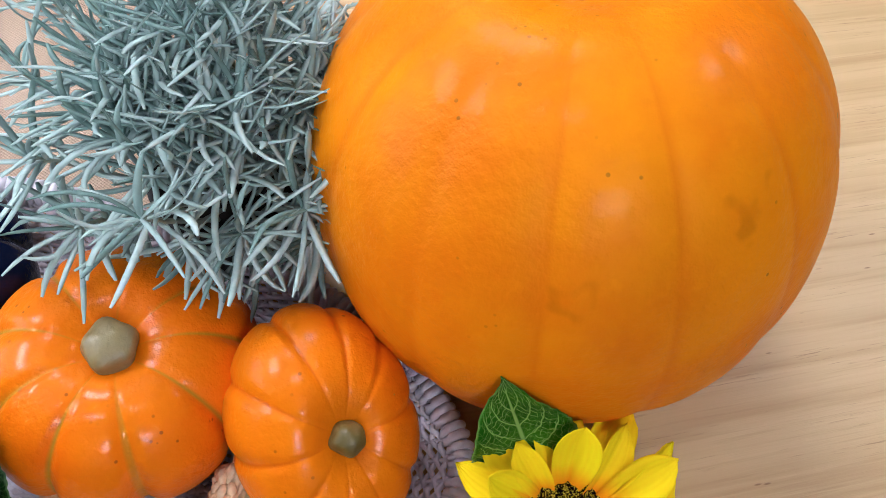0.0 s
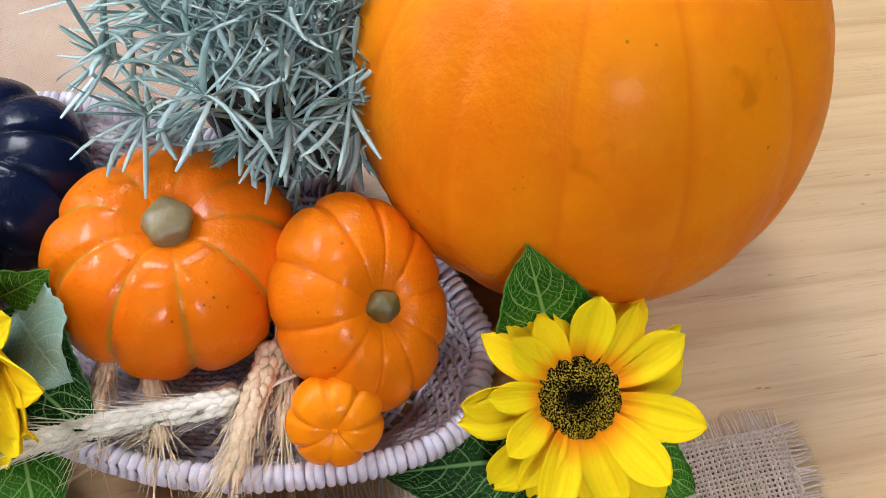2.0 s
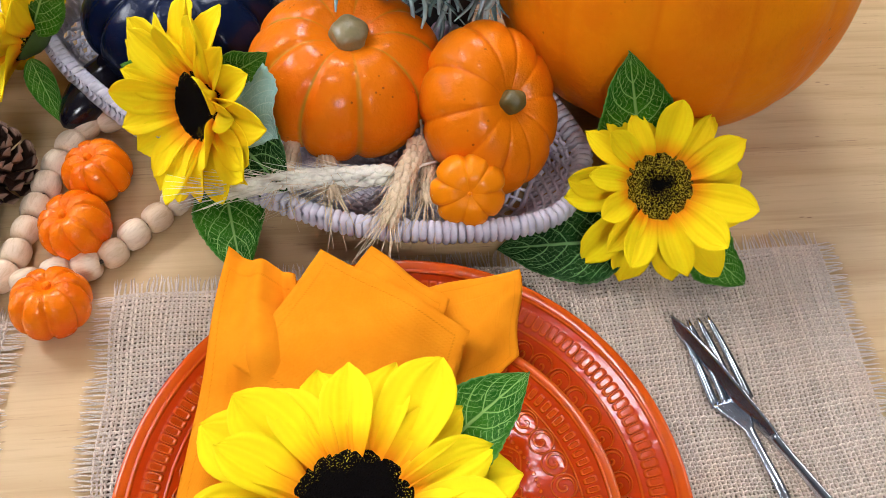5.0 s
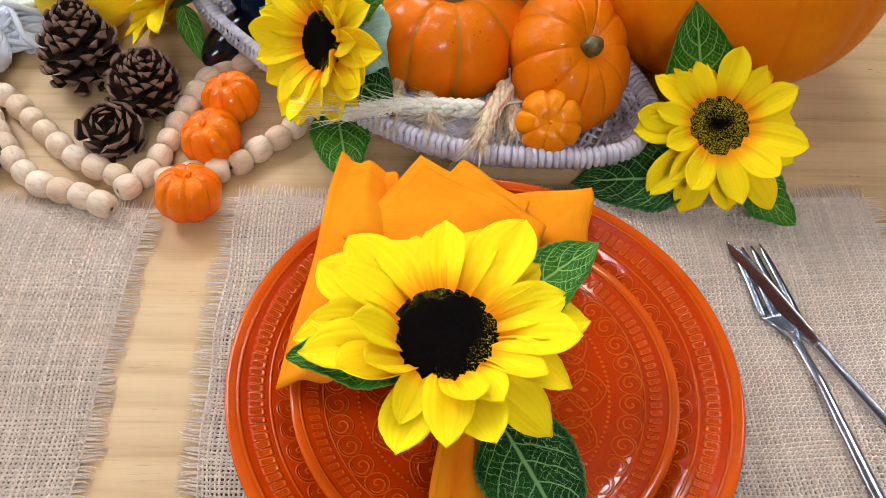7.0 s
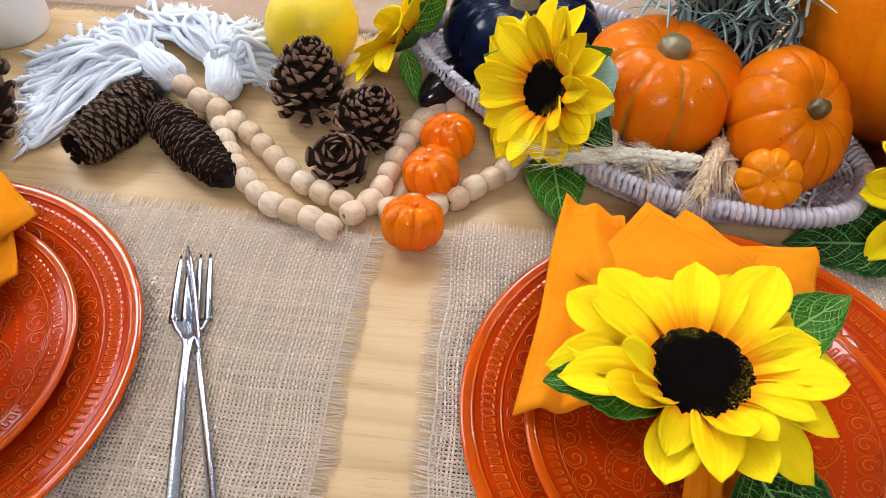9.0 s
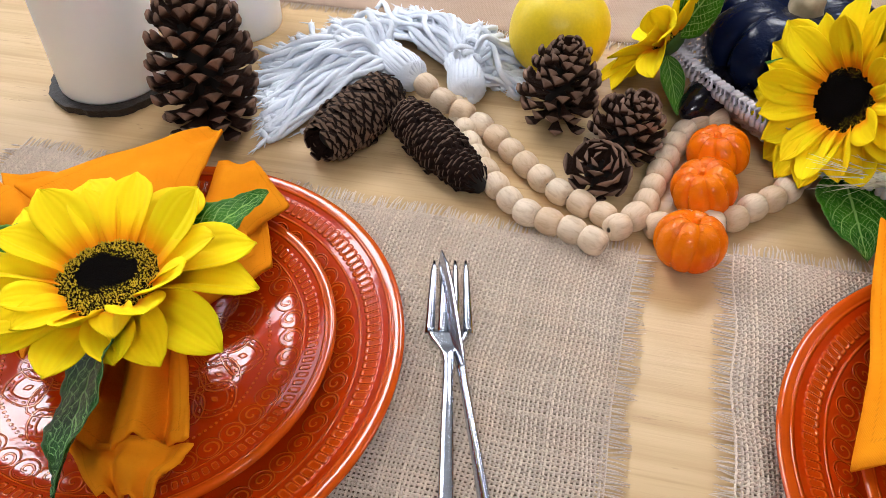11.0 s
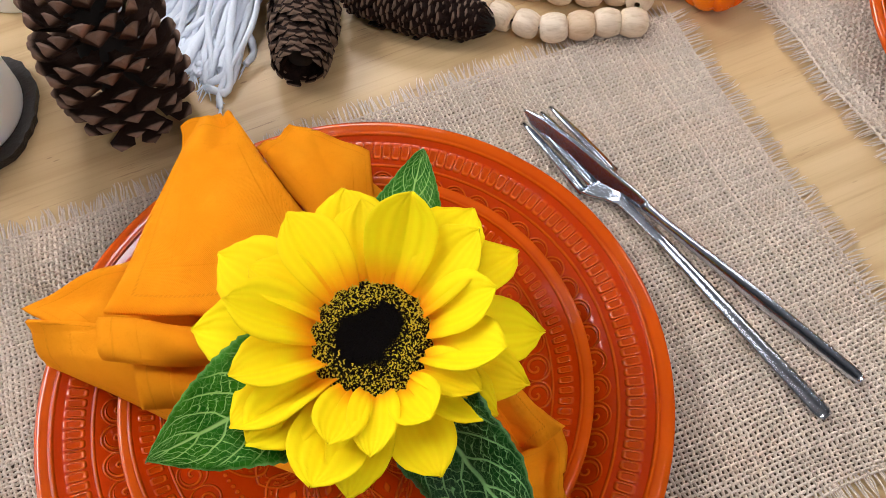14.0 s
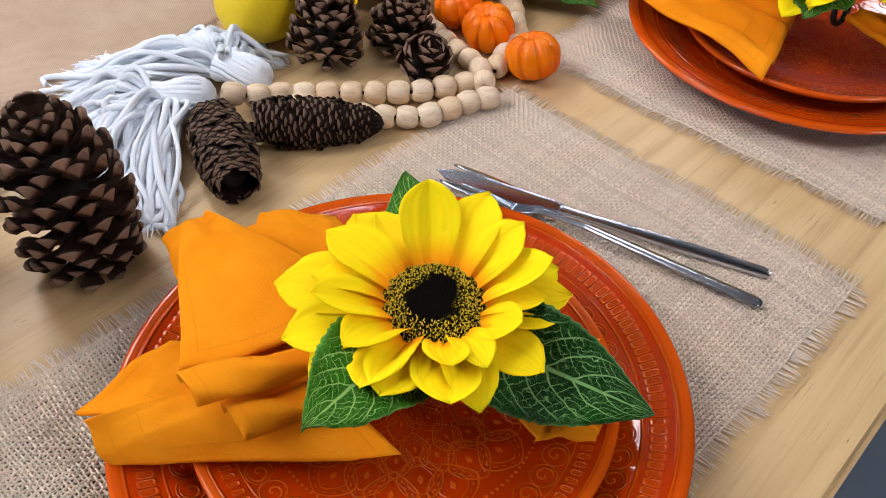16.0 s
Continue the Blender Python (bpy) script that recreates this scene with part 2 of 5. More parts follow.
def glaze_material(name, radius):
    """Burnt-orange glaze over a relief of ticks, scrolls, dots and scallops."""
    s = Shade(name, rough=0.10, Specular_IOR_Level=0.38)
    x, y, z = s.xyz(s.coord())
    wob = s.noise(160.0, 2, 0.5)
    r = (x * x + y * y).op("SQRT") * (1.0 / radius)
    th = y.op("ARCTAN2", x)

    def cell(count, mid):
        u = ((th * (count / (2 * math.pi))).fract() - 0.5) * (2 * math.pi * mid / count)
        return u, r - mid

    ticks_n = round(2 * math.pi * 0.885 * radius / 0.0046)
    tu, tv = cell(ticks_n, 0.885)
    pill = ((tu * (0.030 / 0.015)).abs().power(4.0) + tv.abs().power(4.0)).power(0.25)
    ticks = pill.band(0.021, 0.030, 0.004) * (1.0 - tv.step(0.0, 0.045)) + (1.0 - pill.step(0.018, 0.026)) * 0.35
    lip = r.band(0.942, 0.952, 0.004).most(r.band(0.828, 0.836, 0.003))
    # scrolls, each under an arch
    scroll_n = round(2 * math.pi * 0.765 * radius / 0.0122)
    wide = math.pi * 0.765 / scroll_n
    u, v = cell(scroll_n, 0.765)
    rho = (u * u + v * v).op("SQRT") * (1.0 / wide)
    spiral = (rho * 9.5 - v.op("ARCTAN2", u)).cos().step(0.35, 0.95) * (1.0 - rho.step(0.78, 0.84))
    arch = rho.band(0.93, 1.04, 0.05)
    beads = cell(round(2 * math.pi * 0.655 * radius / 0.0030), 0.655)
    pearl = 1.0 - ((beads[0] * beads[0] + beads[1] * beads[1]).op("SQRT") * radius).step(0.0006, 0.0011)
    # pointed petals on a ring, each with a row of dots and an eye
    h = ticks.most(lip).most(spiral).most(arch).most(pearl)
    for count, mid, tall in ((12, 0.53, 0.13), (12, 0.36, 0.10), (8, 0.17, 0.10)):
        pw = math.pi * mid / count
        for turn in (0.0, 0.5):
            au = ((th * (count / (2 * math.pi)) + turn).fract() - 0.5) * (2 * math.pi * mid / count)
            av = r - (mid - (0.0 if turn else tall * 0.55))
            point = (au * (1.0 / pw)).abs().power(1.25) + (av * (1.0 / tall)).abs().power(1.6)
            h = h.most(point.band(0.78, 0.88, 0.03)).most(point.band(0.40, 0.46, 0.03) * 0.8).most(1.0 - point.step(0.03, 0.08))
            dotted = point.band(0.58, 0.66, 0.03) * (av.op("ARCTAN2", au) * 14.0).cos().step(0.0, 0.5)
            h = h.most(dotted)
    pool = s.noise(24.0, 3, 0.55)
    c = s.mix(h, (0.47, 0.034, 0.0005), (0.64, 0.092, 0.003))
    c = s.mix(r.band(0.955, 1.1, 0.012) * 0.8, c, (0.64, 0.10, 0.004))
    c = s.mix(pool.step(0.4, 0.7) * 0.3, c, (0.40, 0.024, 0.0005))
    s.set("Base Color", c)
    s.set("Roughness", pool * 0.06 + 0.06)
    s.bump(h + wob * 0.2, 1.0, 0.0008)
    return s.m


def cloth_material():
    s = Shade("orange_cotton", rough=0.95, Specular_IOR_Level=0.04)
    u, v, _ = s.xyz(s.coord("UV"))
    a = (u * 700.0).sin() * (v * 700.0).sin()
    big = s.noise(30.0, 3, 0.6)
    fib = s.noise(700.0, 3, 0.6)
    edge = u.least(1.0 - u).least(v).least(1.0 - v)
    hem = edge.band(0.075, 0.2, 0.004)
    stitch = edge.band(0.068, 0.078, 0.002) * ((u + v) * 330.0).sin().step(-0.3, 0.1)
    c = s.mix(big.step(0.35, 0.7), (0.90, 0.285, 0.006), (0.95, 0.33, 0.010))
    c = s.mix(stitch * 0.35, c, (0.62, 0.17, 0.004))
    c = s.mix(fib.step(0.5, 0.8) * 0.25, c, (0.78, 0.22, 0.005))
    s.set("Base Color", c)
    s.bump(a * 0.25 + fib * 0.3 - hem * 1.2 - stitch, 0.5, 0.0007)
    s.bump(big, 0.35, 0.004)
    return s.m


def petal_material():
    s = Shade("sunflower_petal", rough=0.7, Specular_IOR_Level=0.12)
    u, v, _ = s.xyz(s.coord("UV"))
    rnd = s.random()
    rib = (v * 46.0 + s.noise(60.0, 2, 0.5) * 3.0).sin() * 0.5 + 0.5
    c = s.mix(rnd, (1.0, 0.72, 0.0), (1.0, 0.79, 0.0))
    c = s.mix((1.0 - u.step(0.06, 0.46)), c, (0.95, 0.30, 0.0))
    c = s.mix(rib * 0.12, c, (0.88, 0.50, 0.002))
    s.set("Base Color", c)
    s.bump(rib * 0.5 + s.noise(300.0, 3, 0.6) * 0.5, 0.35, 0.0008)
    s.set("Subsurface Weight", 0.12)
    s.set("Subsurface Radius", (0.004, 0.002, 0.0005))
    return s.m


def disc_material(name, dust, inner=(0.45, 0.68)):
    s = Shade(name, (0.008, 0.006, 0.005), rough=0.95, Specular_IOR_Level=0.03)
    x, y, z = s.xyz(s.coord())
    r = (x * x + y * y).op("SQRT") * (1.0 / 0.0195)
    grains = s.noise(1900.0, 2, 0.5)
    patch = s.noise(90.0, 2, 0.5)
    side = s.noise(38.0, 1, 0.5)
    on = grains.step(dust, dust + 0.04) * (r + (patch - 0.5) * 0.9 + (side - 0.5) * 0.7).step(*inner)
    c = s.mix(on, (0.004, 0.003, 0.003), (0.78, 0.60, 0.03))
    s.set("Base Color", c)
    s.bump(grains, 1.0, 0.0015)
    return s.m


def leaf_material(name, deep, light, vein):
    s = Shade(name, rough=0.5, Specular_IOR_Level=0.1)
    u, v, _ = s.xyz(s.coord("UV"))
    a = (v - 0.5).abs() * 2.0
    mid = 1.0 - a.step(0.02, 0.06)
    wob = s.noise(70.0, 2, 0.5)
    fork = s.noise(130.0, 3, 0.6)
    ribs = ((u * 7.0 - a * a * 0.9 - a * 1.5 + wob * 0.5).fract() - 0.5).abs() * 2.0
    side = (1.0 - ribs.step(0.05, 0.13)) * (1.0 - a.step(0.70, 1.0))
    twigs = ((u * 17.0 + a * 4.5 + fork * 2.4).fract() - 0.5).abs() * 2.0
    twig = (1.0 - twigs.step(0.05, 0.20)) * fork.step(0.38, 0.55) * a.band(0.10, 0.80, 0.08)
    back = ((u * 13.0 - a * 7.0 + fork * 3.0).fract() - 0.5).abs() * 2.0
    twig = twig.most((1.0 - back.step(0.05, 0.18)) * (1.0 - fork.step(0.44, 0.56)) * a.band(0.15, 0.85, 0.08))
    net = 1.0 - s.cells(430.0, None, "DISTANCE_TO_EDGE").step(0.02, 0.08)
    big = s.noise(45.0, 3, 0.6)
    c = s.mix(big.step(0.35, 0.7), deep, light)
    lines = mid.most(side).most(twig * 0.95).most(net * 0.15)
    c = s.mix(lines * 0.9, c, vein)
    c = s.mix(a.step(0.93, 1.0) * 0.35, c, vein)
    s.set("Base Color", c)
    s.set("Roughness", big * 0.2 + 0.3)
    s.bump(lines * -1.0 + big * 0.5, 0.5, 0.001)
    return s.m


def bark_material(name, a, b, tip, rim=(0.72, 0.93)):
    s = Shade(name, rough=0.75, Specular_IOR_Level=0.1)
    rnd = s.random()
    n = s.noise(260.0, 5, 0.7)
    big = s.noise(60.0, 3, 0.6)
    u, v, _ = s.xyz(s.coord("UV"))
    c = s.mix(n.step(0.3, 0.7), a, b)
    c = s.mix(u.step(*rim) * (rnd * 0.4 + 0.6), c, tip)
    c = s.mix(big.step(0.5, 0.8) * 0.3, c, tuple(k * 0.5 for k in a))
    s.set("Base Color", c)
    s.bump(n, 0.6, 0.0012)
    return s.m


def plain_material(name, colour, rough, scale=120.0, vary=0.25, bump=0.2, dist=0.001, **extra):
    s = Shade(name, colour, rough, **extra)
    n = s.noise(scale, 4, 0.65)
    big = s.noise(scale / 9, 3, 0.6)
    c = s.mix(n, tuple(k * (1 - vary) for k in colour), tuple(min(1, k * (1 + vary)) for k in colour))
    c = s.mix(big.step(0.4, 0.75) * 0.4, c, tuple(k * (1 - vary * 0.8) for k in colour))
    s.set("Base Color", c)
    if bump:
        s.bump(n, bump, dist)
    return s.m


def bead_material():
    s = Shade("bead_wood", rough=0.5)
    rnd = s.random()
    x, y, z = s.xyz(s.coord())
    n = s.noise(1.0, 5, 0.6, s.coord("Object", (420, 420, 70)), 0.6)
    fine = s.noise(1.0, 3, 0.6, s.coord("Object", (1800, 1800, 220)))
    c = s.mix(rnd, (0.68, 0.50, 0.33), (0.80, 0.66, 0.50))
    c = s.mix(n.step(0.45, 0.75) * 0.5, c, (0.44, 0.27, 0.14))
    c = s.mix(fine.step(0.55, 0.75) * 0.35, c, (0.40, 0.24, 0.12))
    s.set("Base Color", c)
    s.bump(fine, 0.3, 0.0003)
    return s.m


def blade_material():
    s = Shade("silver_leaf", rough=0.75, Specular_IOR_Level=0.2)
    isl = s.island()
    n = s.noise(220.0, 3, 0.6)
    c = s.mix(isl, (0.12, 0.215, 0.195), (0.66, 0.80, 0.78))
    c = s.mix(n.step(0.4, 0.7) * 0.4, c, (0.30, 0.46, 0.44))
    s.set("Base Color", c)
    return s.m


WOOD = wood_material()
BURLAP = burlap_material("jute_thread", (0.72, 0.61, 0.51))
# dark brown that stands in for the shade between the mat threads
GAP_SHADE = plain_material("gap_shade_brown", (0.10, 0.066, 0.042), 0.95, 900, 0.4, 0.3, 0.0004)
RUNNER = flat_burlap_material()
GLAZE_BIG = glaze_material("orange_glaze_dinner", 0.136)
GLAZE_SMALL = glaze_material("orange_glaze_dessert", 0.101)
CLOTH = cloth_material()
PETAL = petal_material()
DISC = disc_material("sunflower_disc", 0.56)
DISC_FULL = disc_material("dusted_sunflower_disc", 0.575, (0.02, 0.45))
DISC_DARK = disc_material("dark_sunflower_disc", 0.60, (0.74, 0.98))
FLORET = plain_material("floret_yellow", (0.72, 0.54, 0.03), 0.8, 500, 0.3, 0)
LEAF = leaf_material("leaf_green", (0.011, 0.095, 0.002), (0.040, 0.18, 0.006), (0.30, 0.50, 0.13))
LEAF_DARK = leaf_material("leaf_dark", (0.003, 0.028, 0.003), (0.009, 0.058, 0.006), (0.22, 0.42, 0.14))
LEAF_PALE = leaf_material("leaf_underside", (0.24, 0.41, 0.35), (0.32, 0.50, 0.44), (0.40, 0.56, 0.50))
STEM_GREEN = plain_material("green_stem", (0.05, 0.12, 0.02), 0.6)
SKIN_BIG = pumpkin_material("pumpkin_skin", (0.86, 0.262, 0.0), (0.76, 0.165, 0.0), (0.78, 0.19, 0.0), 0.44, 0.42, (0.30, 0.10, 0.01), 0.04, 0.75)
SKIN_RED = pumpkin_material("gourd_skin", (0.82, 0.190, 0.0), (0.74, 0.105, 0.0), (0.46, 0.25, 0.02), 0.38, 0.50, (0.25, 0.05, 0.01), 0.25, 0.6)
SKIN_MID = pumpkin_material("squash_skin", (0.82, 0.200, 0.0), (0.76, 0.145, 0.0), (0.66, 0.12, 0.0), 0.40, 0.38, (0.25, 0.05, 0.01), 0.18, 0.6)
SKIN_TOY = pumpkin_material("toy_pumpkin_skin", (0.92, 0.22, 0.0), (0.82, 0.085, 0.0), (0.80, 0.13, 0.0), 0.26, 0.65, (0.45, 0.08, 0.01), 0.35, 0.9)
SKIN_TINY = pumpkin_material("tiny_pumpkin_skin", (0.90, 0.27, 0.0), (0.82, 0.20, 0.0), (0.70, 0.13, 0.0), 0.38, 0.2, (0.5, 0.15, 0.01), 0.15, 0.6)
SKIN_DARK = pumpkin_material("kabocha_skin", (0.004, 0.009, 0.036), (0.002, 0.004, 0.010), (0.002, 0.003, 0.008), 0.22, 0.5, (0.12, 0.10, 0.05), 0.25)
STEM_GREY = plain_material("pumpkin_stem", (0.25, 0.20, 0.09), 0.35, 260, 0.35, 0.4)
STEM_OLIVE = plain_material("squash_stem", (0.13, 0.10, 0.03), 0.35, 260, 0.35, 0.4)
STEM_TAN = plain_material("cork_stem", (0.42, 0.34, 0.20), 0.6, 260, 0.3, 0.5)
AUBERGINE = plain_material("aubergine_skin", (0.010, 0.008, 0.014), 0.18, 60, 0.3, 0.05)
LEMON = plain_material("lemon_peel", (0.86, 0.62, 0.01), 0.42, 420, 0.12, 0.35, 0.0008)
CONE = bark_material("cone_bark", (0.022, 0.010, 0.007), (0.060, 0.030, 0.020), (0.36, 0.225, 0.165), (0.88, 0.97))
CONE_DARK = bark_material("spruce_bark", (0.008, 0.0035, 0.0025), (0.020, 0.009, 0.006), (0.21, 0.135, 0.095), (0.91, 0.97))
CONE_CORE = plain_material("cone_core", (0.010, 0.006, 0.004), 0.9)
BEAD = bead_material()
CORD = plain_material("dark_cord", (0.05, 0.04, 0.03), 0.9)
COTTON = plain_material("white_cotton", (0.76, 0.80, 0.88), 0.95, 700, 0.08, 0.6, 0.0006)
WICKER = plain_material("white_wicker", (0.66, 0.63, 0.71), 0.6, 320, 0.14, 0.4, 0.0006)
STRAW = plain_material("wheat_straw", (0.76, 0.60, 0.40), 0.75, 500, 0.25, 0.4, 0.0005)
STRAW_PALE = plain_material("pale_straw", (0.90, 0.84, 0.72), 0.75, 500, 0.2, 0.4, 0.0005)
STEEL = plain_material("polished_steel", (0.55, 0.58, 0.65), 0.22, 300, 0.04, 0.05, 0.0002, Metallic=1.0)
RING = plain_material("black_ring", (0.012, 0.012, 0.012), 0.5)
WAX = plain_material("ivory_wax", (1.0, 0.97, 0.93), 0.5, 60, 0.02, 0.1, 0.001, Subsurface_Weight=0.1)
SLATE = plain_material("dark_bark_slice", (0.022, 0.015, 0.012), 0.6, 200, 0.5, 0.8, 0.002)
POT = plain_material("grey_pot", (0.030, 0.026, 0.026), 0.8)
SOIL = plain_material("soil", (0.02, 0.014, 0.01), 0.95)
BLADE = blade_material()
FLOOR = plain_material("grey_floor", (0.17, 0.21, 0.28), 0.5, 8, 0.1, 0.1)
PAINT = plain_material("wall_paint", (0.19, 0.18, 0.18), 0.9, 20, 0.03, 0.1)
CEILING_PAINT = plain_material("ceiling_paint", (0.32, 0.31, 0.305), 0.9, 20, 0.02, 0.1)
TRIM = plain_material("lamp_frame", (0.75, 0.75, 0.75), 0.4)
BLADE_STEM = plain_material("silver_stem", (0.28, 0.33, 0.27), 0.8)
GLOW = Shade("lamp_diffuser", (0.9, 0.9, 0.9), 0.5)
GLOW.set("Emission Color", (1.0, 0.97, 0.95, 1))
GLOW.set("Emission Strength", PANEL_POWER)
GLOW = GLOW.m


# ---- the room ----
FLOOR_Z = -0.75


def setting(name, mesh, material, label="", category=""):
    return tagged(part(name, mesh, material, None), label, category, "", "structure")


setting("floor", box("floor", -3.0, 3.2, -2.4, 2.8, FLOOR_Z - 0.1, FLOOR_Z), FLOOR, "smooth blue-grey floor under the table", "floor")
setting("ceiling", box("ceiling", -3.0, 3.2, -2.4, 2.8, 1.85, 1.95), CEILING_PAINT, "plain ceiling with flat lamps", "ceiling")
bm = bmesh.new()
for y0, y1, z0, z1 in ((-2.4, 2.8, FLOOR_Z - 0.1, 0.25), (-2.4, 2.8, 1.55, 1.95), (-2.4, -0.15, 0.25, 1.55), (2.15, 2.8, 0.25, 1.55)):
    bmesh.ops.create_cube(bm, size=1, matrix=Matrix.Translation((-3.05, (y0 + y1) / 2, (z0 + z1) / 2)) @ Matrix.Diagonal((0.1, y1 - y0, z1 - z0, 1)))
setting("wall_west", bm, PAINT, "plain pale painted wall with a wide window", "wall")
window = tagged(new("window_1"), "wide white-framed window letting daylight in", "window", "", "structure")
for y0, y1, z0, z1 in ((-0.15, 2.15, 0.25, 0.29), (-0.15, 2.15, 1.51, 1.55), (-0.15, -0.11, 0.29, 1.51), (2.11, 2.15, 0.29, 1.51), (0.98, 1.02, 0.29, 1.51)):
    part("window_frame", box("window_frame", -3.08, -3.035, y0, y1, z0, z1, 0.003), TRIM, window, smooth=False)
setting("wall_east", box("wall_east", 3.2, 3.3, -2.4, 2.8, FLOOR_Z - 0.1, 1.95), PAINT, "plain pale painted wall", "wall")
setting("wall_north", box("wall_north", -3.1, 3.3, 2.8, 2.9, FLOOR_Z - 0.1, 1.95), PAINT, "plain pale painted wall", "wall")
setting("wall_south", box("wall_south", -3.1, 3.3, -2.5, -2.4, FLOOR_Z - 0.1, 1.95), PAINT, "plain pale painted wall", "wall")

for x, y, w, d in PANELS:
    lamp = thing("ceiling_light", "flat white ceiling lamp, switched on", "ceiling light", pose(x, y, 1.85), "ceiling lamps")
    part("frame", box("frame", -w / 2 - 0.03, w / 2 + 0.03, -d / 2 - 0.03, d / 2 + 0.03, -0.03, 0.0, 0.004), TRIM, lamp, smooth=False)
    part("diffuser", box("diffuser", -w / 2, w / 2, -d / 2, d / 2, -0.034, -0.0305), GLOW, lamp, "glowing white diffuser", smooth=False)

# ---- the table ----
EDGE = -0.313
table = thing("dining_table", "light pine dining table with a smooth satin top", "table", pose(0, 0, FLOOR_Z))
part("tabletop", box("tabletop", -1.0, 1.05, EDGE, 0.80, -0.028, 0.0, 0.004, 3), WOOD, table, "pale straight-grained pine top", pose(0, 0, -FLOOR_Z, 0, 0, 1.5), smooth=False)
leg = box("leg", -0.035, 0.035, -0.035, 0.035, 0, -FLOOR_Z - 0.028, 0.004)
for k, (x, y) in enumerate(((-0.92, EDGE + 0.08), (0.97, EDGE + 0.08), (-0.92, 0.72), (0.97, 0.72))):
    part("leg", leg, WOOD, table, m=pose(x, y, 0), smooth=False)


# ---- mats and runner ----
def weave_mesh(name, w, d, pitch, seed):
    """Plain weave of flat threads, with the bare thread ends as a second mesh."""
    rng = np.random.default_rng(seed)
    nx, ny = int(w / pitch), int(d / pitch)
    xs = np.linspace(0, w, nx)
    ys = np.linspace(-d, 0, ny)

    def warp(p):
        x, y = p[..., 0].copy(), p[..., 1].copy()
        p[..., 0] += 0.0012 * np.sin(y * 31 + seed) + 0.0007 * np.sin(y * 83 + x * 20) + 0.0004 * np.sin(x * 260 + y * 90)
        p[..., 1] += 0.0012 * np.sin(x * 23 + seed * 2) + 0.0008 * np.sin(x * 71 + y * 17) + 0.0004 * np.sin(y * 240 + x * 110)
        return p

    verts, faces, count = [], [], 0
    for along in (0, 1):
        a, b = (xs, ys) if along else (ys, xs)
        n, m = len(a), len(b)
        half = pitch * (0.235 + 0.075 * rng.random(m))
        shift = pitch * 0.06 * rng.normal(size=m)
        i, j = np.meshgrid(np.arange(m), np.arange(n), indexing="ij")
        up = (((i + j + along) % 2) * 2 - 1) * 0.0007
        line = np.broadcast_to(a[None], (m, n))
        cross = np.broadcast_to((b + shift)[:, None], (m, n)) + pitch * 0.03 * rng.normal(size=(m, n))
        rows = []
        for side, lift in ((-1.0, -0.0013), (-0.88, -0.0003), (0, 0.0005), (0.88, -0.0003), (1.0, -0.0013)):
            c = cross + side * half[:, None]
            z = 0.0021 + up + lift
            rows.append(np.stack([line, c, z] if along else [c, line, z], -1))
        v = warp(np.stack(rows, 2).reshape(-1, 3))
        base = np.arange(m * n * 5).reshape(m, n, 5)
        for k in range(4):
            q = np.stack([base[:, :-1, k], base[:, 1:, k], base[:, 1:, k + 1], base[:, :-1, k + 1]], -1).reshape(-1, 4)
            faces.append((q if along == 0 else q[:, ::-1]) + count)
        verts.append(v)
        count += len(v)
    v, f = np.concatenate(verts), np.concatenate(faces)
    me = bpy.data.meshes.new(name)
    me.vertices.add(len(v))
    me.vertices.foreach_set("co", v.astype(np.float32).ravel())
    me.loops.add(f.size)
    me.loops.foreach_set("vertex_index", f.astype(np.int32).ravel())
    me.polygons.add(len(f))
    me.polygons.foreach_set("loop_start", np.arange(0, f.size, 4, dtype=np.int32))
    me.update(calc_edges=True)

    ends, radii = [], []

    def strand(side, s, c, bend, z):
        if side == 0:
            p = np.stack([-s, c + bend, s * 0 + z], -1)
        elif side == 1:
            p = np.stack([w + s, c + bend, s * 0 + z], -1)
        elif side == 2:
            p = np.stack([c + bend, -d - s, s * 0 + z], -1)
        else:
            p = np.stack([c + bend, s, s * 0 + z], -1)
        ends.append(warp(p))
        radii.append(np.array([0.00048, 0.0005, 0.0005, 0.00048, 0.00042, 0.0003, 0.00015]))

    for side in range(4):
        for c in (ys if side < 2 else xs):
            for _ in range(2):
                long = 0.0075 + 0.0045 * rng.random() + 0.001 * math.sin(c * 190 + side)
                s = np.linspace(-0.003, long, 7)
                q = np.clip(s, 0, 1) / 0.011
                lean = 0.0011 * math.sin(c * 420 + side * 2) + 0.0007 * rng.normal()
                bend = lean * q**1.5 + 0.0005 * np.sin(q * 5 + rng.random() * 6) * q + 0.0005 * rng.normal()
                z = 0.0012 + 0.0010 * rng.random() * np.sin(np.clip(q, 0, 1.3) * 2.2)
                strand(side, s, c, bend, z)
    return me, tubes(name + "_fringe", ends, radii, 4)


def mat(x, y, turn, seed, w=0.409, d=0.262):
    cloth, fringe = weave_mesh("weave", w, d, 0.0023, seed)
    ob = thing("placemat", "natural woven burlap placemat with frayed edges on the table", "placemat", pose(x, y, 0.0003, 0, 0, turn), "placemats")
    tagged(part("weave", cloth, BURLAP, ob), kind="stuff")
    # added dark sheet under the threads: paints the shade seen through the holes
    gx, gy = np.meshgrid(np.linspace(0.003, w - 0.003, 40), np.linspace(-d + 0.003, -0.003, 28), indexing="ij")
    part("lining", slab("lining", np.stack([gx, gy, gx * 0 + 0.0005], -1), 0.0003), GAP_SHADE, ob, "added dark sheet standing for shade in the weave holes")
    tagged(part("fringe", fringe, BURLAP, ob, "frayed loose thread ends"), kind="stuff")


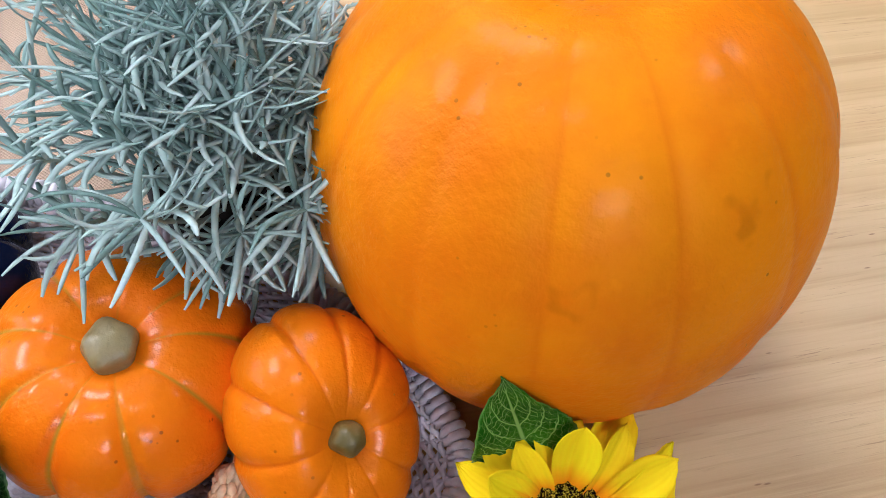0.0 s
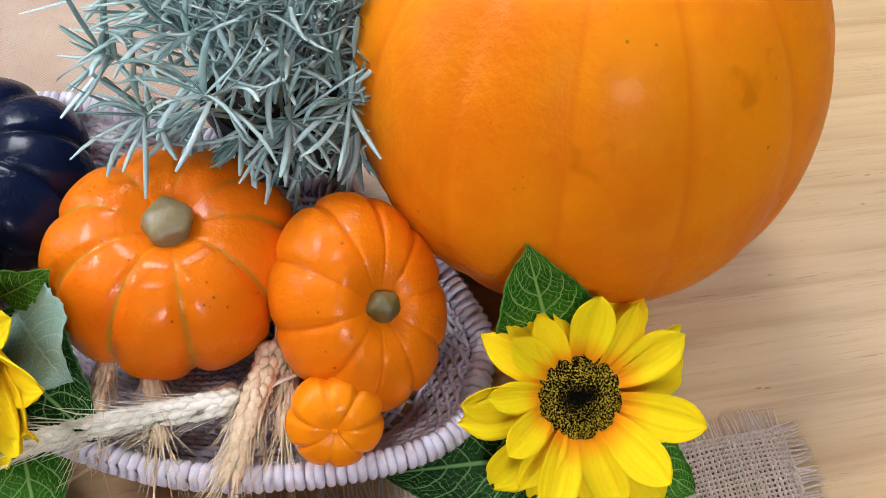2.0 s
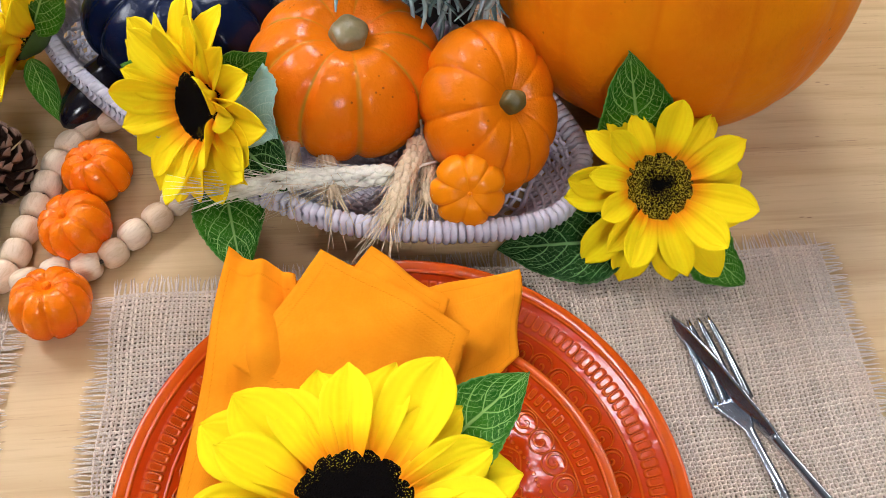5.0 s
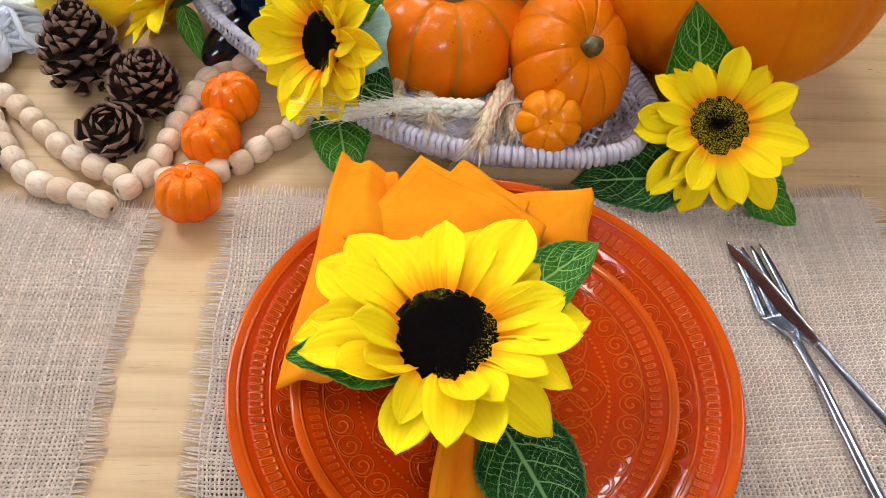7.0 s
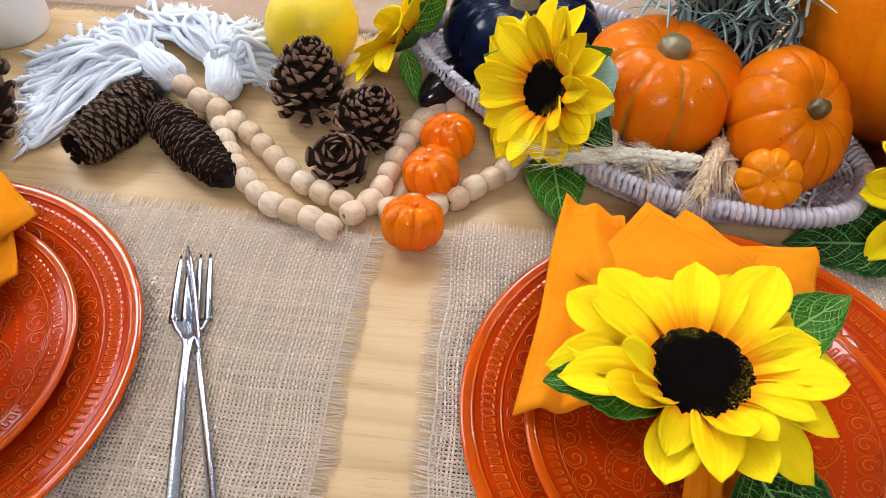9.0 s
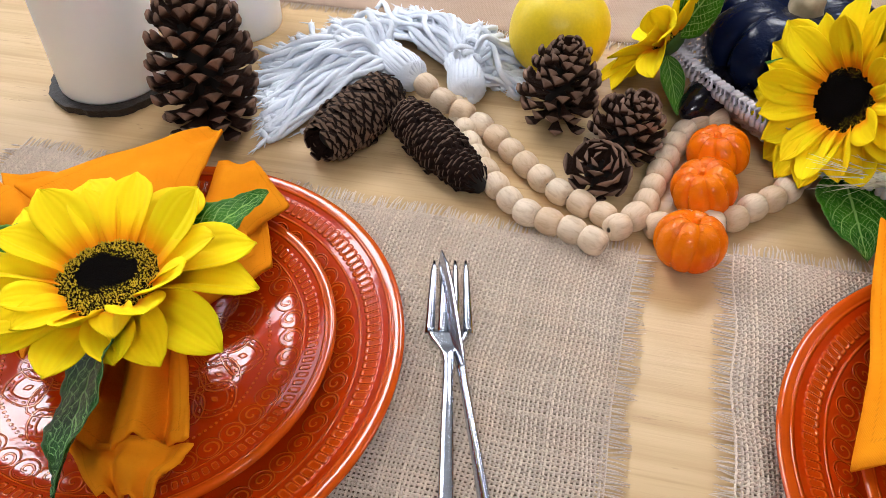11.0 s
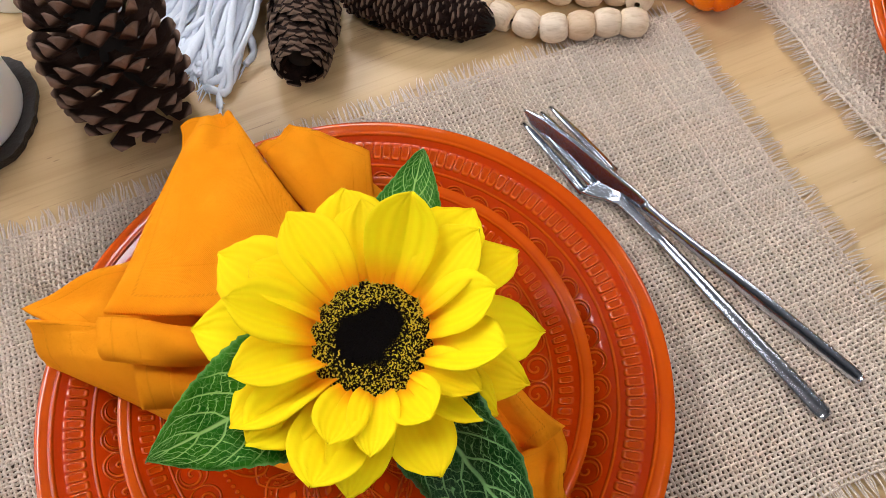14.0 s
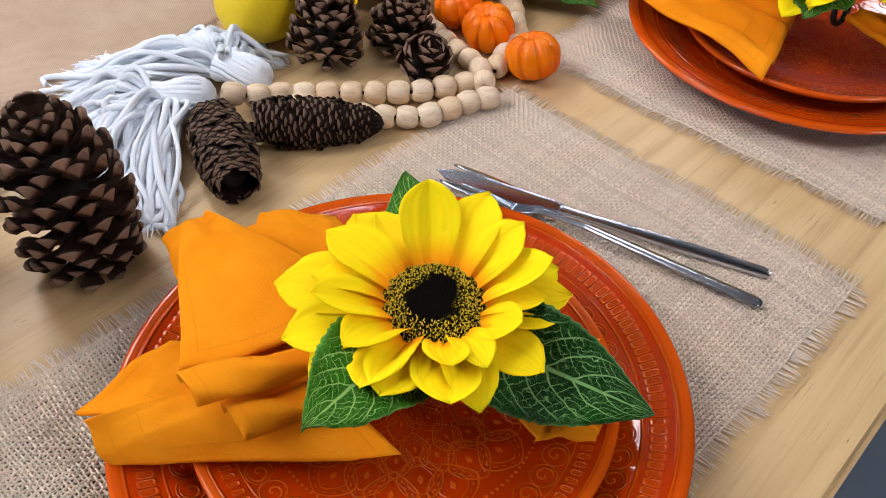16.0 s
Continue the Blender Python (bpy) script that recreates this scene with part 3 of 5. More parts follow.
mat(-0.413, 0.0, 0.0, 1)
mat(0.050, 0.012, 2.3, 2)

runner = thing("table_runner", "pale burlap table runner lying along the table", "table runner", pose(-0.62, 0.222, 0.0004))
nu, nv = 120, 50
gx, gy = np.meshgrid(np.linspace(0, 0.885, nu), np.linspace(0, 0.36, nv), indexing="ij")
top = np.stack([gx + 0.003 * np.sin(gy * 40), gy + 0.010 * (gx - 0.45) + 0.003 * np.sin(gx * 22), 0.0016 + 0.0006 * np.sin(gx * 60) * np.sin(gy * 50)], -1)
part("cloth", slab("cloth", top, 0.0012), RUNNER, runner)
rng = np.random.default_rng(9)
ends = []
for gx1 in np.arange(0.003, 0.883, 0.0021):
    y0 = 0.010 * (gx1 - 0.45) + 0.003 * np.sin(gx1 * 22)
    long = 0.005 + 0.006 * rng.random()
    b = 0.002 * rng.normal()
    ends.append([(gx1, y0 + 0.001, 0.0016), (gx1 + b * 0.4, y0 - long * 0.5, 0.0012), (gx1 + b, y0 - long, 0.0008)])
for gy1 in np.arange(0.003, 0.358, 0.0021):
    long = 0.005 + 0.006 * rng.random()
    b = 0.002 * rng.normal()
    ends.append([(0.884 + 0.003 * np.sin(gy1 * 40), gy1 + 0.0044, 0.0016), (0.885 + long * 0.5, gy1 + 0.0044 + b * 0.4, 0.0012), (0.885 + long, gy1 + 0.0044 + b, 0.0008)])
tagged(part("fringe", tubes("fringe", ends, [(0.0005, 0.00045, 0.0002)] * len(ends), 4), BURLAP, runner, "short frayed thread ends"), kind="stuff")


# ---- plates ----
def plate_mesh(name, R, height, foot):
    t = 0.0042
    prof = [(0.0, t), (foot * 0.6, t), (foot, t + 0.0004), (foot + 0.006, t + 0.0018), (R * 0.74, t + 0.0045), (R * 0.80, height - 0.0075), (R * 0.93, height - 0.0022), (R * 0.965, height - 0.0004), (R * 0.985, height), (R * 0.998, height - 0.0008), (R, height - 0.0022), (R * 0.99, height - 0.0042), (R * 0.93, height - 0.0068), (R * 0.80, height - 0.0125), (foot + 0.006, 0.0018), (foot, 0.0), (foot - 0.004, 0.0), (foot - 0.006, 0.0012), (0.0, 0.0012)]
    fine = []
    for (r0, z0), (r1, z1) in zip(prof, prof[1:]):
        for k in range(4):
            fine.append((r0 + (r1 - r0) * k / 4, z0 + (z1 - z0) * k / 4))
    fine.append(prof[-1])
    a = np.array(fine)
    for _ in range(3):
        a[1:-1, 1] = (a[:-2, 1] + 2 * a[1:-1, 1] + a[2:, 1]) / 4
        a[2:-2, 0] = (a[1:-3, 0] + 2 * a[2:-2, 0] + a[3:-1, 0]) / 4
    return lathe(name, a, 180)


DINNER = plate_mesh("dinner_plate", 0.136, 0.021, 0.078)
DESSERT = plate_mesh("dessert_plate", 0.101, 0.017, 0.056)
for x, y, dx, dy, spin in ((-0.242, -0.1446, 0.001, 0.0, 20), (0.2035, -0.120, -0.001, -0.006, 75)):
    big = tagged(part("dinner_plate", DINNER, GLAZE_BIG, None, m=pose(x, y, 0.0034, 0, 0, spin)), "glossy burnt-orange dinner plate with embossed scrolls on a burlap mat", "plate", "dinner plates")
    small = tagged(part("dessert_plate", DESSERT, GLAZE_SMALL, None, m=pose(x + dx, y + dy, 0.0112, 0, 0, spin * 2)), "glossy burnt-orange dessert plate stacked on a dinner plate", "plate", "dessert plates")


# ---- pumpkins ----
def pumpkin_mesh(name, a, b, ribs, groove, width, dimple, seed, sx=1.0, lump=0.02, nu=192, nv=72, low=0.9, top_r=0.30):
    """A ribbed, flattened ball on its base at z = 0 with a stem hollow; a float attribute marks the furrows."""
    rng = np.random.default_rng(seed)
    th = np.linspace(0, 2 * np.pi, nu, endpoint=False)
    ph = np.linspace(-np.pi / 2, np.pi / 2, nv)
    T, P = np.meshgrid(th, ph, indexing="ij")
    jitter = 0.18 * np.sin(T * 2 + seed) / ribs * 2 + 0.15 * np.sin(T * 3 + seed * 2) / ribs * 2
    s = np.abs(np.sin((T + jitter) * ribs / 2))
    furrow = np.exp(-((s / width) ** 2))
    rho = np.cos(P) ** 0.82
    z = np.sign(np.sin(P)) * np.abs(np.sin(P)) ** low
    k = 1 - groove * (furrow + 0.55 * (1 - s)) * (0.35 + 0.65 * np.cos(P) ** 0.5)
    k = k + lump * np.sin(T * 1 + seed) * np.cos(P) + lump * 0.6 * np.sin(2 * T + seed * 3) + lump * 0.4 * np.sin(3 * P + T)
    R = a * rho * k
    Z = b + b * z * (1 - groove * 0.6 * furrow * np.cos(P))
    q = (R / a / top_r) ** 2
    Z = Z - np.where(P > 0, dimple * np.exp(-q), 0) + np.where(P < 0, dimple * 0.5 * np.exp(-q), 0)
    v = np.stack([R * np.cos(T) * sx, R * np.sin(T), Z], -1).reshape(-1, 3)
    me = np_mesh(name, v, grid_faces(nu, nv, True))
    at = me.attributes.new("groove", "FLOAT", "POINT")
    at.data.foreach_set("value", (np.exp(-((s / (width * 0.26)) ** 2)) * np.clip(np.cos(P) * 1.6, 0, 1)).astype(np.float32).ravel())
    bm = bmesh.new()
    bm.from_mesh(me)
    bmesh.ops.remove_doubles(bm, verts=bm.verts, dist=1e-6)
    bmesh.ops.recalc_face_normals(bm, faces=bm.faces)
    bm.to_mesh(me)
    bm.free()
    return me


def stem_mesh(name, r, h, lean=0.2, sides=5, flare=1.5, seed=0):
    n, m = 40, 12
    t = np.linspace(0, 1, m)
    a = np.linspace(0, 2 * np.pi, n, endpoint=False)
    A, S = np.meshgrid(a, t, indexing="ij")
    rad = r * (1 + (flare - 1) * np.exp(-S * 5)) * (1 + 0.06 * np.cos(sides * A + seed)) * np.where(S > 0.55, np.sqrt(np.clip(1 - ((S - 0.55) / 0.46) ** 2, 0, 1)), 1) * (1 + 0.05 * np.sin(3 * A + 5 * S + seed))
    v = np.stack([rad * np.cos(A) + lean * h * S**2, rad * np.sin(A), h * S - 0.12 * h], -1).reshape(-1, 3)
    v = np.concatenate([v, [[lean * h, 0, h * 0.885]]])
    faces = [tuple(f) for f in grid_faces(n, m, True)] + [(i * m + m - 1, ((i + 1) % n) * m + m - 1, n * m) for i in range(n)]
    return np_mesh(name, v, faces)


def pumpkin(name, label, category, m, body, skin, stem=None, stem_mat=None, stem_z=0.0, group="", stem_label=""):
    ob = thing(name, label, category, m, group)
    part("body", body, skin, ob)
    if stem:
        part("stem", stem, stem_mat, ob, stem_label, pose(0, 0, stem_z))
    return ob


pumpkin("pumpkin", "large smooth orange pumpkin with shallow ribs standing on the table", "pumpkin", pose(0.3820, 0.1585, 0.002, -12, 2, 26),
        pumpkin_mesh("body", 0.1078, 0.1000, 13, 0.010, 0.42, 0.016, 4, 1.0, 0.008, 256, 120, 0.95, 0.26), SKIN_BIG, stem_mesh("stem", 0.010, 0.024, 0.4, 5, 1.7, 2), STEM_GREY, 0.176, "", "dry olive-brown stem")
pumpkin("gourd", "glossy red-orange gourd with green-lined ribs in the basket", "pumpkin", pose(0.1785, 0.1335, 0.008, 3, 2, 40),
        pumpkin_mesh("body", 0.0578, 0.0378, 9, 0.062, 0.34, 0.012, 7, 1.0, 0.015), SKIN_RED, stem_mesh("stem", 0.0105, 0.0115, 0.12, 5, 1.05, 1), STEM_GREY, 0.0665, "", "short grey-green stem")
axis = Vector((0.26, -0.52, 0.80))
pumpkin("squash", "orange ribbed squash lying tilted in the basket", "pumpkin", basis(Vector((0.2605, 0.0975, 0.051)) - axis.normalized() * 0.034, axis, (0.95, 0.15, 0.0)),
        pumpkin_mesh("body", 0.0505, 0.036, 10, 0.042, 0.30, 0.009, 11, 0.75, 0.02), SKIN_MID, stem_mesh("stem", 0.0062, 0.013, 0.1, 5, 1.3, 3), STEM_OLIVE, 0.063, "", "stubby olive stem")
pumpkin("kabocha", "dark blue-black ribbed squash with a tan stem in the basket", "pumpkin", pose(0.0800, 0.1940, 0.006, 0, 0, 15),
        pumpkin_mesh("body", 0.0605, 0.0315, 9, 0.075, 0.36, 0.010, 13, 1.0, 0.012), SKIN_DARK, stem_mesh("stem", 0.0108, 0.015, 0.1, 6, 1.1, 4), STEM_TAN, 0.056, "", "pale corky stem")
axis = Vector((-0.08, -0.72, 0.69))
pumpkin("tiny_pumpkin", "tiny plain orange pumpkin resting against a squash", "pumpkin", basis(Vector((0.2455, 0.0475, 0.043)) - axis.normalized() * 0.0145, axis),
        pumpkin_mesh("body", 0.0212, 0.0145, 7, 0.085, 0.32, 0.003, 17, 1.0, 0.01, 112, 40), SKIN_TINY, stem_mesh("stem", 0.0011, 0.0025, 0.1, 5, 1.5, 4), SKIN_TINY, 0.0258)
toy = pumpkin_mesh("body", 0.0205, 0.0165, 8, 0.10, 0.34, 0.005, 19, 1.0, 0.02, 112, 44)
toy_stem = stem_mesh("stem", 0.0022, 0.004, 0.2, 5, 1.5, 4)
for k, (x, y, rx, ry, rz, size) in enumerate(((0.0232, -0.0045, -16, 6, 10, 1.0), (0.0345, 0.0490, -14, -10, 60, 0.98), (0.0405, 0.0855, -8, 12, 130, 0.95))):
    pumpkin("toy_pumpkin", "small shiny orange decorative pumpkin beside wooden beads", "pumpkin", pose(x, y, 0.0015, rx, ry, rz) @ Matrix.Diagonal((size, size, size, 1)), toy, SKIN_TOY, toy_stem, SKIN_TOY, 0.0282, "toy pumpkins")

lemon = pumpkin_mesh("peel", 0.0335, 0.033, 5, 0.0, 0.3, 0.0, 3, 1.06, 0.02, 96, 48)
ob = thing("lemon", "large bright yellow lemon standing on the table", "fruit", pose(-0.0860, 0.180, 0.0, 4, 8, 30))
part("peel", lemon, LEMON, ob)
ob = thing("aubergine", "glossy black aubergine lying beside the basket", "vegetable", pose(0.030, 0.150, 0.017, 0, 88, 60))
part("fruit", lathe("fruit", [(0.0, -0.035)] + [(0.017 * math.sin(math.pi * t) ** 0.6 * (1 - 0.25 * t), -0.035 + 0.075 * t) for t in np.linspace(0.03, 0.97, 24)] + [(0.0, 0.040)], 48), AUBERGINE, ob)


# ---- leaves and sunflowers ----
def leaf_mesh(name, length, width, fold=0.15, curl=0.2, wave=0.03, teeth=18, seed=0):
    nu, nv = 56, 13
    u = np.linspace(0, 1, nu)
    w = np.linspace(-1, 1, nv)
    U, W = np.meshgrid(u, w, indexing="ij")
    prof = (np.sin(np.pi * U**0.72) ** 0.85) * (1 - 0.12 * U)
    tooth = 1 + 0.05 * (((U * teeth) % 1.0) - 0.5) * (np.abs(W) > 0.9)
    y = W * width / 2 * prof * tooth
    z = fold * np.abs(y) - curl * length * (U - 0.35) ** 2 + wave * width * np.sin(U * 14 + seed) * np.abs(W) ** 2 * np.sign(W + 0.2)
    z += 0.012 * width * np.cos((U * 8 - np.abs(W) * 2.6) * 2 * np.pi)
    return slab(name, np.stack([U * length, y, z], -1), 0.0004)


def petal_mesh(name, length, width, cup, curl, notch, seed):
    nu, nv = 18, 9
    U, W = np.meshgrid(np.linspace(0, 1, nu), np.linspace(-1, 1, nv), indexing="ij")
    prof = (0.30 + 0.70 * np.sin(np.pi * np.clip(U, 0, 1) ** 0.9 * 0.62 + 0.15)) * np.where(U > 0.55, np.clip(1 - (np.clip(U - 0.55, 0, 1) / 0.452) ** 2.6, 0, 1) ** 0.72, 1)
    y = W * width / 2 * prof
    x = U * length * (1 - notch * (np.abs(np.sin(W * 3.0 + seed)) * 0.5) * (U > 0.85))
    z = cup * width * (W**2) * np.sin(np.pi * np.clip(U * 0.9 + 0.1, 0, 1)) + curl * length * U**2 + 0.035 * width * np.cos(W * 9 + seed) * np.sin(np.pi * U) - 0.07 * width * np.exp(-((W / 0.16) ** 2)) * np.sin(np.pi * np.clip(U * 0.8 + 0.1, 0, 1))
    return slab(name, np.stack([x, y, z], -1), 0.0005)


PETALS = [petal_mesh("petal", 0.0455, 0.0285, 0.16, -0.12, 0.05, 1), petal_mesh("petal", 0.0435, 0.0270, 0.22, -0.25, 0.07, 2), petal_mesh("petal", 0.0460, 0.0300, 0.12, 0.05, 0.06, 3), petal_mesh("petal", 0.0420, 0.0260, 0.20, -0.40, 0.08, 4)]
LEAVES = {}
DOME = lathe("disc", [(0.0195 * math.cos(a), 0.0055 * math.sin(a) - 0.002 * math.exp(-((0.0195 * math.cos(a) / 0.007) ** 2))) for a in np.linspace(-0.5, math.pi / 2, 18)], 64)
DOME_PLAIN, DOME_FULL = DOME.copy(), DOME.copy()
CUP = lathe("calyx", [(0.0, -0.011), (0.006, -0.010), (0.015, -0.005), (0.0185, 0.0), (0.017, 0.0005), (0.0, -0.001)], 32)


def floret_mesh():
    rng = np.random.default_rng(5)
    bm = bmesh.new()
    for k in range(900):
        r = 0.0192 * math.sqrt(0.30 + 0.70 * (k + 0.5) / 900)
        a = k * 2.399963 + rng.normal() * 0.1
        if rng.random() < 0.25:
            continue
        z = 0.0055 * math.sqrt(max(0, 1 - (r / 0.0198) ** 2))
        bmesh.ops.create_cone(bm, segments=4, radius1=0.00026, radius2=0.00010, depth=0.0011, matrix=Matrix.Translation((r * math.cos(a), r * math.sin(a), z + 0.0004)) @ Euler((rng.normal() * 0.4, rng.normal() * 0.4, rng.random())).to_matrix().to_4x4())
    me = bpy.data.meshes.new("florets")
    bm.to_mesh(me)
    bm.free()
    return me


FLORETS = floret_mesh()


def leaf_part(parent, base, tip, width, normal, material, label="", fold=0.15, curl=0.2, name="leaf"):
    """A leaf from its base to its tip, both in the room, under a thing."""
    base, tip = Vector(base), Vector(tip)
    d = tip - base
    n = Vector(normal)
    n = (n - d.normalized() * n.dot(d.normalized())).normalized()
    m = basis(base, n, d)
    me = leaf_mesh("leaf", d.length, width, fold, curl, 0.04, 20, len(LEAVES))
    LEAVES[len(LEAVES)] = me
    return part(name, me, material, parent, label, parent.matrix_basis.inverted() @ m if parent else m)


def sunflower(label, loc, normal, spin, seed, size=1.0, inner=38, outer=16, droop=None, leaves=(), disc=1.0, slim=1.0, many=13, dusty=True):
    m = basis(loc, normal, (1, 0, 0.05)) @ pose(0, 0, 0, 0, 0, spin)
    ob = thing("sunflower", label, "flower", m, "sunflowers")
    rng = np.random.default_rng(seed)
    part("disc", (DOME_FULL if dusty == "full" else DOME) if dusty else DOME_PLAIN, (DISC_FULL if dusty == "full" else DISC) if dusty else DISC_DARK, ob, "dark seed disc dusted with yellow" if dusty else "plain black seed disc", Matrix.Diagonal((disc, disc, disc, 1)))
    if dusty:
        tagged(part("pollen", FLORETS, FLORET, ob, "yellow pollen tips", pose(0, 0, 0, 0, 0, seed * 70) @ Matrix.Diagonal((disc, disc, disc, 1))), kind="stuff")
    part("calyx", CUP, STEM_GREEN, ob, "green cup under the petals", Matrix.Diagonal((disc, disc, disc, 1)))
    for ring, count, elev in ((0, many, outer), (1, many - 1, inner)):
        for k in range(count):
            a = 360 / count * (k + 0.5 * ring) + rng.normal() * 4
            e = elev + rng.normal() * 7
            front = 1.0
            if droop:
                e += droop(a)
                front = (0.86 if ring == 0 else 0.80) if droop(a) > 13 else 1.0
            s = size * front * (1.0 if ring == 0 else 0.84) * (1 + rng.normal() * 0.05)
            mm = pose(0, 0, -0.0005 - 0.0015 * (1 - ring), 0, 0, a) @ pose(0.0150 * disc, 0, 0, rng.normal() * 9, -e, rng.normal() * 5) @ Matrix.Diagonal((s, s * slim, s, 1))
            part("petal", PETALS[int(rng.integers(4))], PETAL, ob, m=mm)
    for base, tip, width, nrm, material, fold, curl in leaves:
        leaf_part(ob, base, tip, width, nrm, material, "serrated green fabric leaf", fold, curl)
    return ob


sunflower("yellow fabric sunflower tied on a napkin over stacked plates", (-0.231, -0.154, 0.080), (0.02, -0.02, 1), 10, 1, 1.05, 32, 9,
          lambda a: 15 if 200 < (a + 10) % 360 < 320 else 8,
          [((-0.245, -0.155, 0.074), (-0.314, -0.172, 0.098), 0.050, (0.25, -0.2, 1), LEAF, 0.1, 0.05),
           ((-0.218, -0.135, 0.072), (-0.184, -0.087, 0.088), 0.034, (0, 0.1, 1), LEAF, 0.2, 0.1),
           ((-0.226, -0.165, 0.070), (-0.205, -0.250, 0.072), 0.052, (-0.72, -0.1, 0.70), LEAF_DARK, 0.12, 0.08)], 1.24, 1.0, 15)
sunflower("yellow fabric sunflower tied on a napkin over stacked plates", (0.1785, -0.1335, 0.079), (-0.02, -0.04, 1), 30, 2, 1.14, 24, 5,
          lambda a: 24 if 180 < (a + 30) % 360 < 340 else 3,
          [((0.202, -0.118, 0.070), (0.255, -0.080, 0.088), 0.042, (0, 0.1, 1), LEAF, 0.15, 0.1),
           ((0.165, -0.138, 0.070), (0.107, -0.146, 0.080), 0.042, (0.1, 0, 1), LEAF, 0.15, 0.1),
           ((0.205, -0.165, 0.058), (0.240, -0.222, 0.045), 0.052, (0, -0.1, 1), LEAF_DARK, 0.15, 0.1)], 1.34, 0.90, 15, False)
sunflower("yellow fabric sunflower with green leaves leaning on the basket", (0.3487, 0.0392, 0.0533), (-0.12, -0.58, 0.80), 0, 3, 0.97, 24, 4,
          lambda a: 14 if (a % 360) > 100 and (a % 360) < 220 else 0,
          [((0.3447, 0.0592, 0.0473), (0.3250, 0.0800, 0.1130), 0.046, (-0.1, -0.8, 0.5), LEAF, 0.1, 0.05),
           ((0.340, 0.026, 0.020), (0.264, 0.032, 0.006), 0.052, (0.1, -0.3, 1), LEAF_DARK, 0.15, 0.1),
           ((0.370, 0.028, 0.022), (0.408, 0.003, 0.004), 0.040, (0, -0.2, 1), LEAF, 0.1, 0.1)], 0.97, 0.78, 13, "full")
sunflower("yellow fabric sunflower leaning over the basket rim beside the dark squash", (0.1000, 0.0970, 0.0590), (-0.72, -0.54, 0.45), 0, 4, 0.99, 40, 24, None,
          [((0.118, 0.106, 0.062), (0.141, 0.068, 0.066), 0.054, (0.25, -0.85, 0.3), LEAF_PALE, 0.1, 0.1),
           ((0.115, 0.108, 0.070), (0.139, 0.106, 0.088), 0.024, (0.2, -0.8, 0.5), LEAF, 0.2, 0.1),
           ((0.108, 0.078, 0.022), (0.121, 0.014, 0.014), 0.042, (0, -0.5, 1), LEAF, 0.15, 0.12),
           ((0.098, 0.108, 0.046), (0.146, 0.052, 0.042), 0.056, (-0.2, -0.4, 1), LEAF_DARK, 0.15, 0.1),
           ((0.090, 0.120, 0.050), (0.055, 0.128, 0.060), 0.026, (-0.2, -0.4, 0.8), LEAF, 0.15, 0.1)], 1.08, 0.85, 17, False)
sunflower("yellow fabric sunflower lying on its side beside the lemon", (-0.006, 0.170, 0.042), (-0.78, 0.30, 0.52), 0, 5, 0.92, 34, 18, None,
          [((-0.004, 0.152, 0.040), (0.010, 0.126, 0.012), 0.017, (0.3, -0.8, 0.4), LEAF, 0.35, 0.1),
           ((-0.002, 0.160, 0.050), (0.024, 0.166, 0.098), 0.030, (0.2, -0.9, 0.2), LEAF, 0.2, 0.1)])


# ---- napkins ----
def cloth_panel(parent, quad, seed, ripple=0.0016, belly=0.004, n=30, name="fold", roll=0.0):
    """A four-cornered piece of folded cloth: corners in the room, with soft ripples."""
    a, b, c, d = (np.array(q, float) for q in quad)
    U, W = np.meshgrid(np.linspace(0, 1, n), np.linspace(0, 1, n), indexing="ij")
    u, w = U[..., None], W[..., None]
    p = a * (1 - u) * (1 - w) + b * u * (1 - w) + c * u * w + d * (1 - u) * w
    p[..., 2] += belly * np.sin(np.pi * U) * np.sin(np.pi * W) + ripple * (np.sin(U * 9 + seed) * np.sin(W * 4 + seed * 2) + 0.6 * np.sin(U * 4 - W * 11 + seed))
    p[..., 2] += roll * (np.sin(U * 4.4 * np.pi + 0.4) + 0.35 * np.sin(U * 9 * np.pi + W * 3)) * (0.3 + 0.7 * W)
    p[..., 2] += 0.0014 * np.abs(np.sin(U * 5 + W * 8 + seed)) ** 0.6 * np.sin(W * 6 + seed * 3)
    p[..., 0] += 0.0010 * np.sin(W * 7 + seed)
    p[..., 1] += 0.0010 * np.sin(U * 6 + seed)
    base = parent.matrix_basis.translation
    return part(name, slab("fold", p - np.array(base), 0.0020), CLOTH, parent)


def cloth_roll(parent, p0, p1, wide, high, seed):
    """A soft rolled fold of cloth: a flattened open tube from p0 to p1."""
    n, m = 40, 40
    p0, p1 = np.array(p0, float), np.array(p1, float)
    d = (p1 - p0) / np.linalg.norm(p1 - p0)
    side = np.cross(d, (0, 0, 1))
    side /= np.linalg.norm(side)
    up = np.cross(side, d)
    T, A = np.meshgrid(np.linspace(0, 1, n), np.linspace(-0.15 * np.pi, 1.22 * np.pi, m), indexing="ij")
    k = 1 + 0.10 * np.sin(T * 7 + seed) - 0.30 * T + 0.05 * np.sin(A * 3 + T * 9 + seed)
    p = p0 + (p1 - p0) * T[..., None] + side * (wide * k * np.cos(A))[..., None] + up * (high * k * np.sin(A) + 0.0012 * np.sin(T * 13 + A * 2 + seed))[..., None]
    p = p + d * (0.003 * np.cos(A) * (1 - T))[..., None]
    return part("fold", slab("fold", p - np.array(parent.matrix_basis.translation), 0.0011), CLOTH, parent)


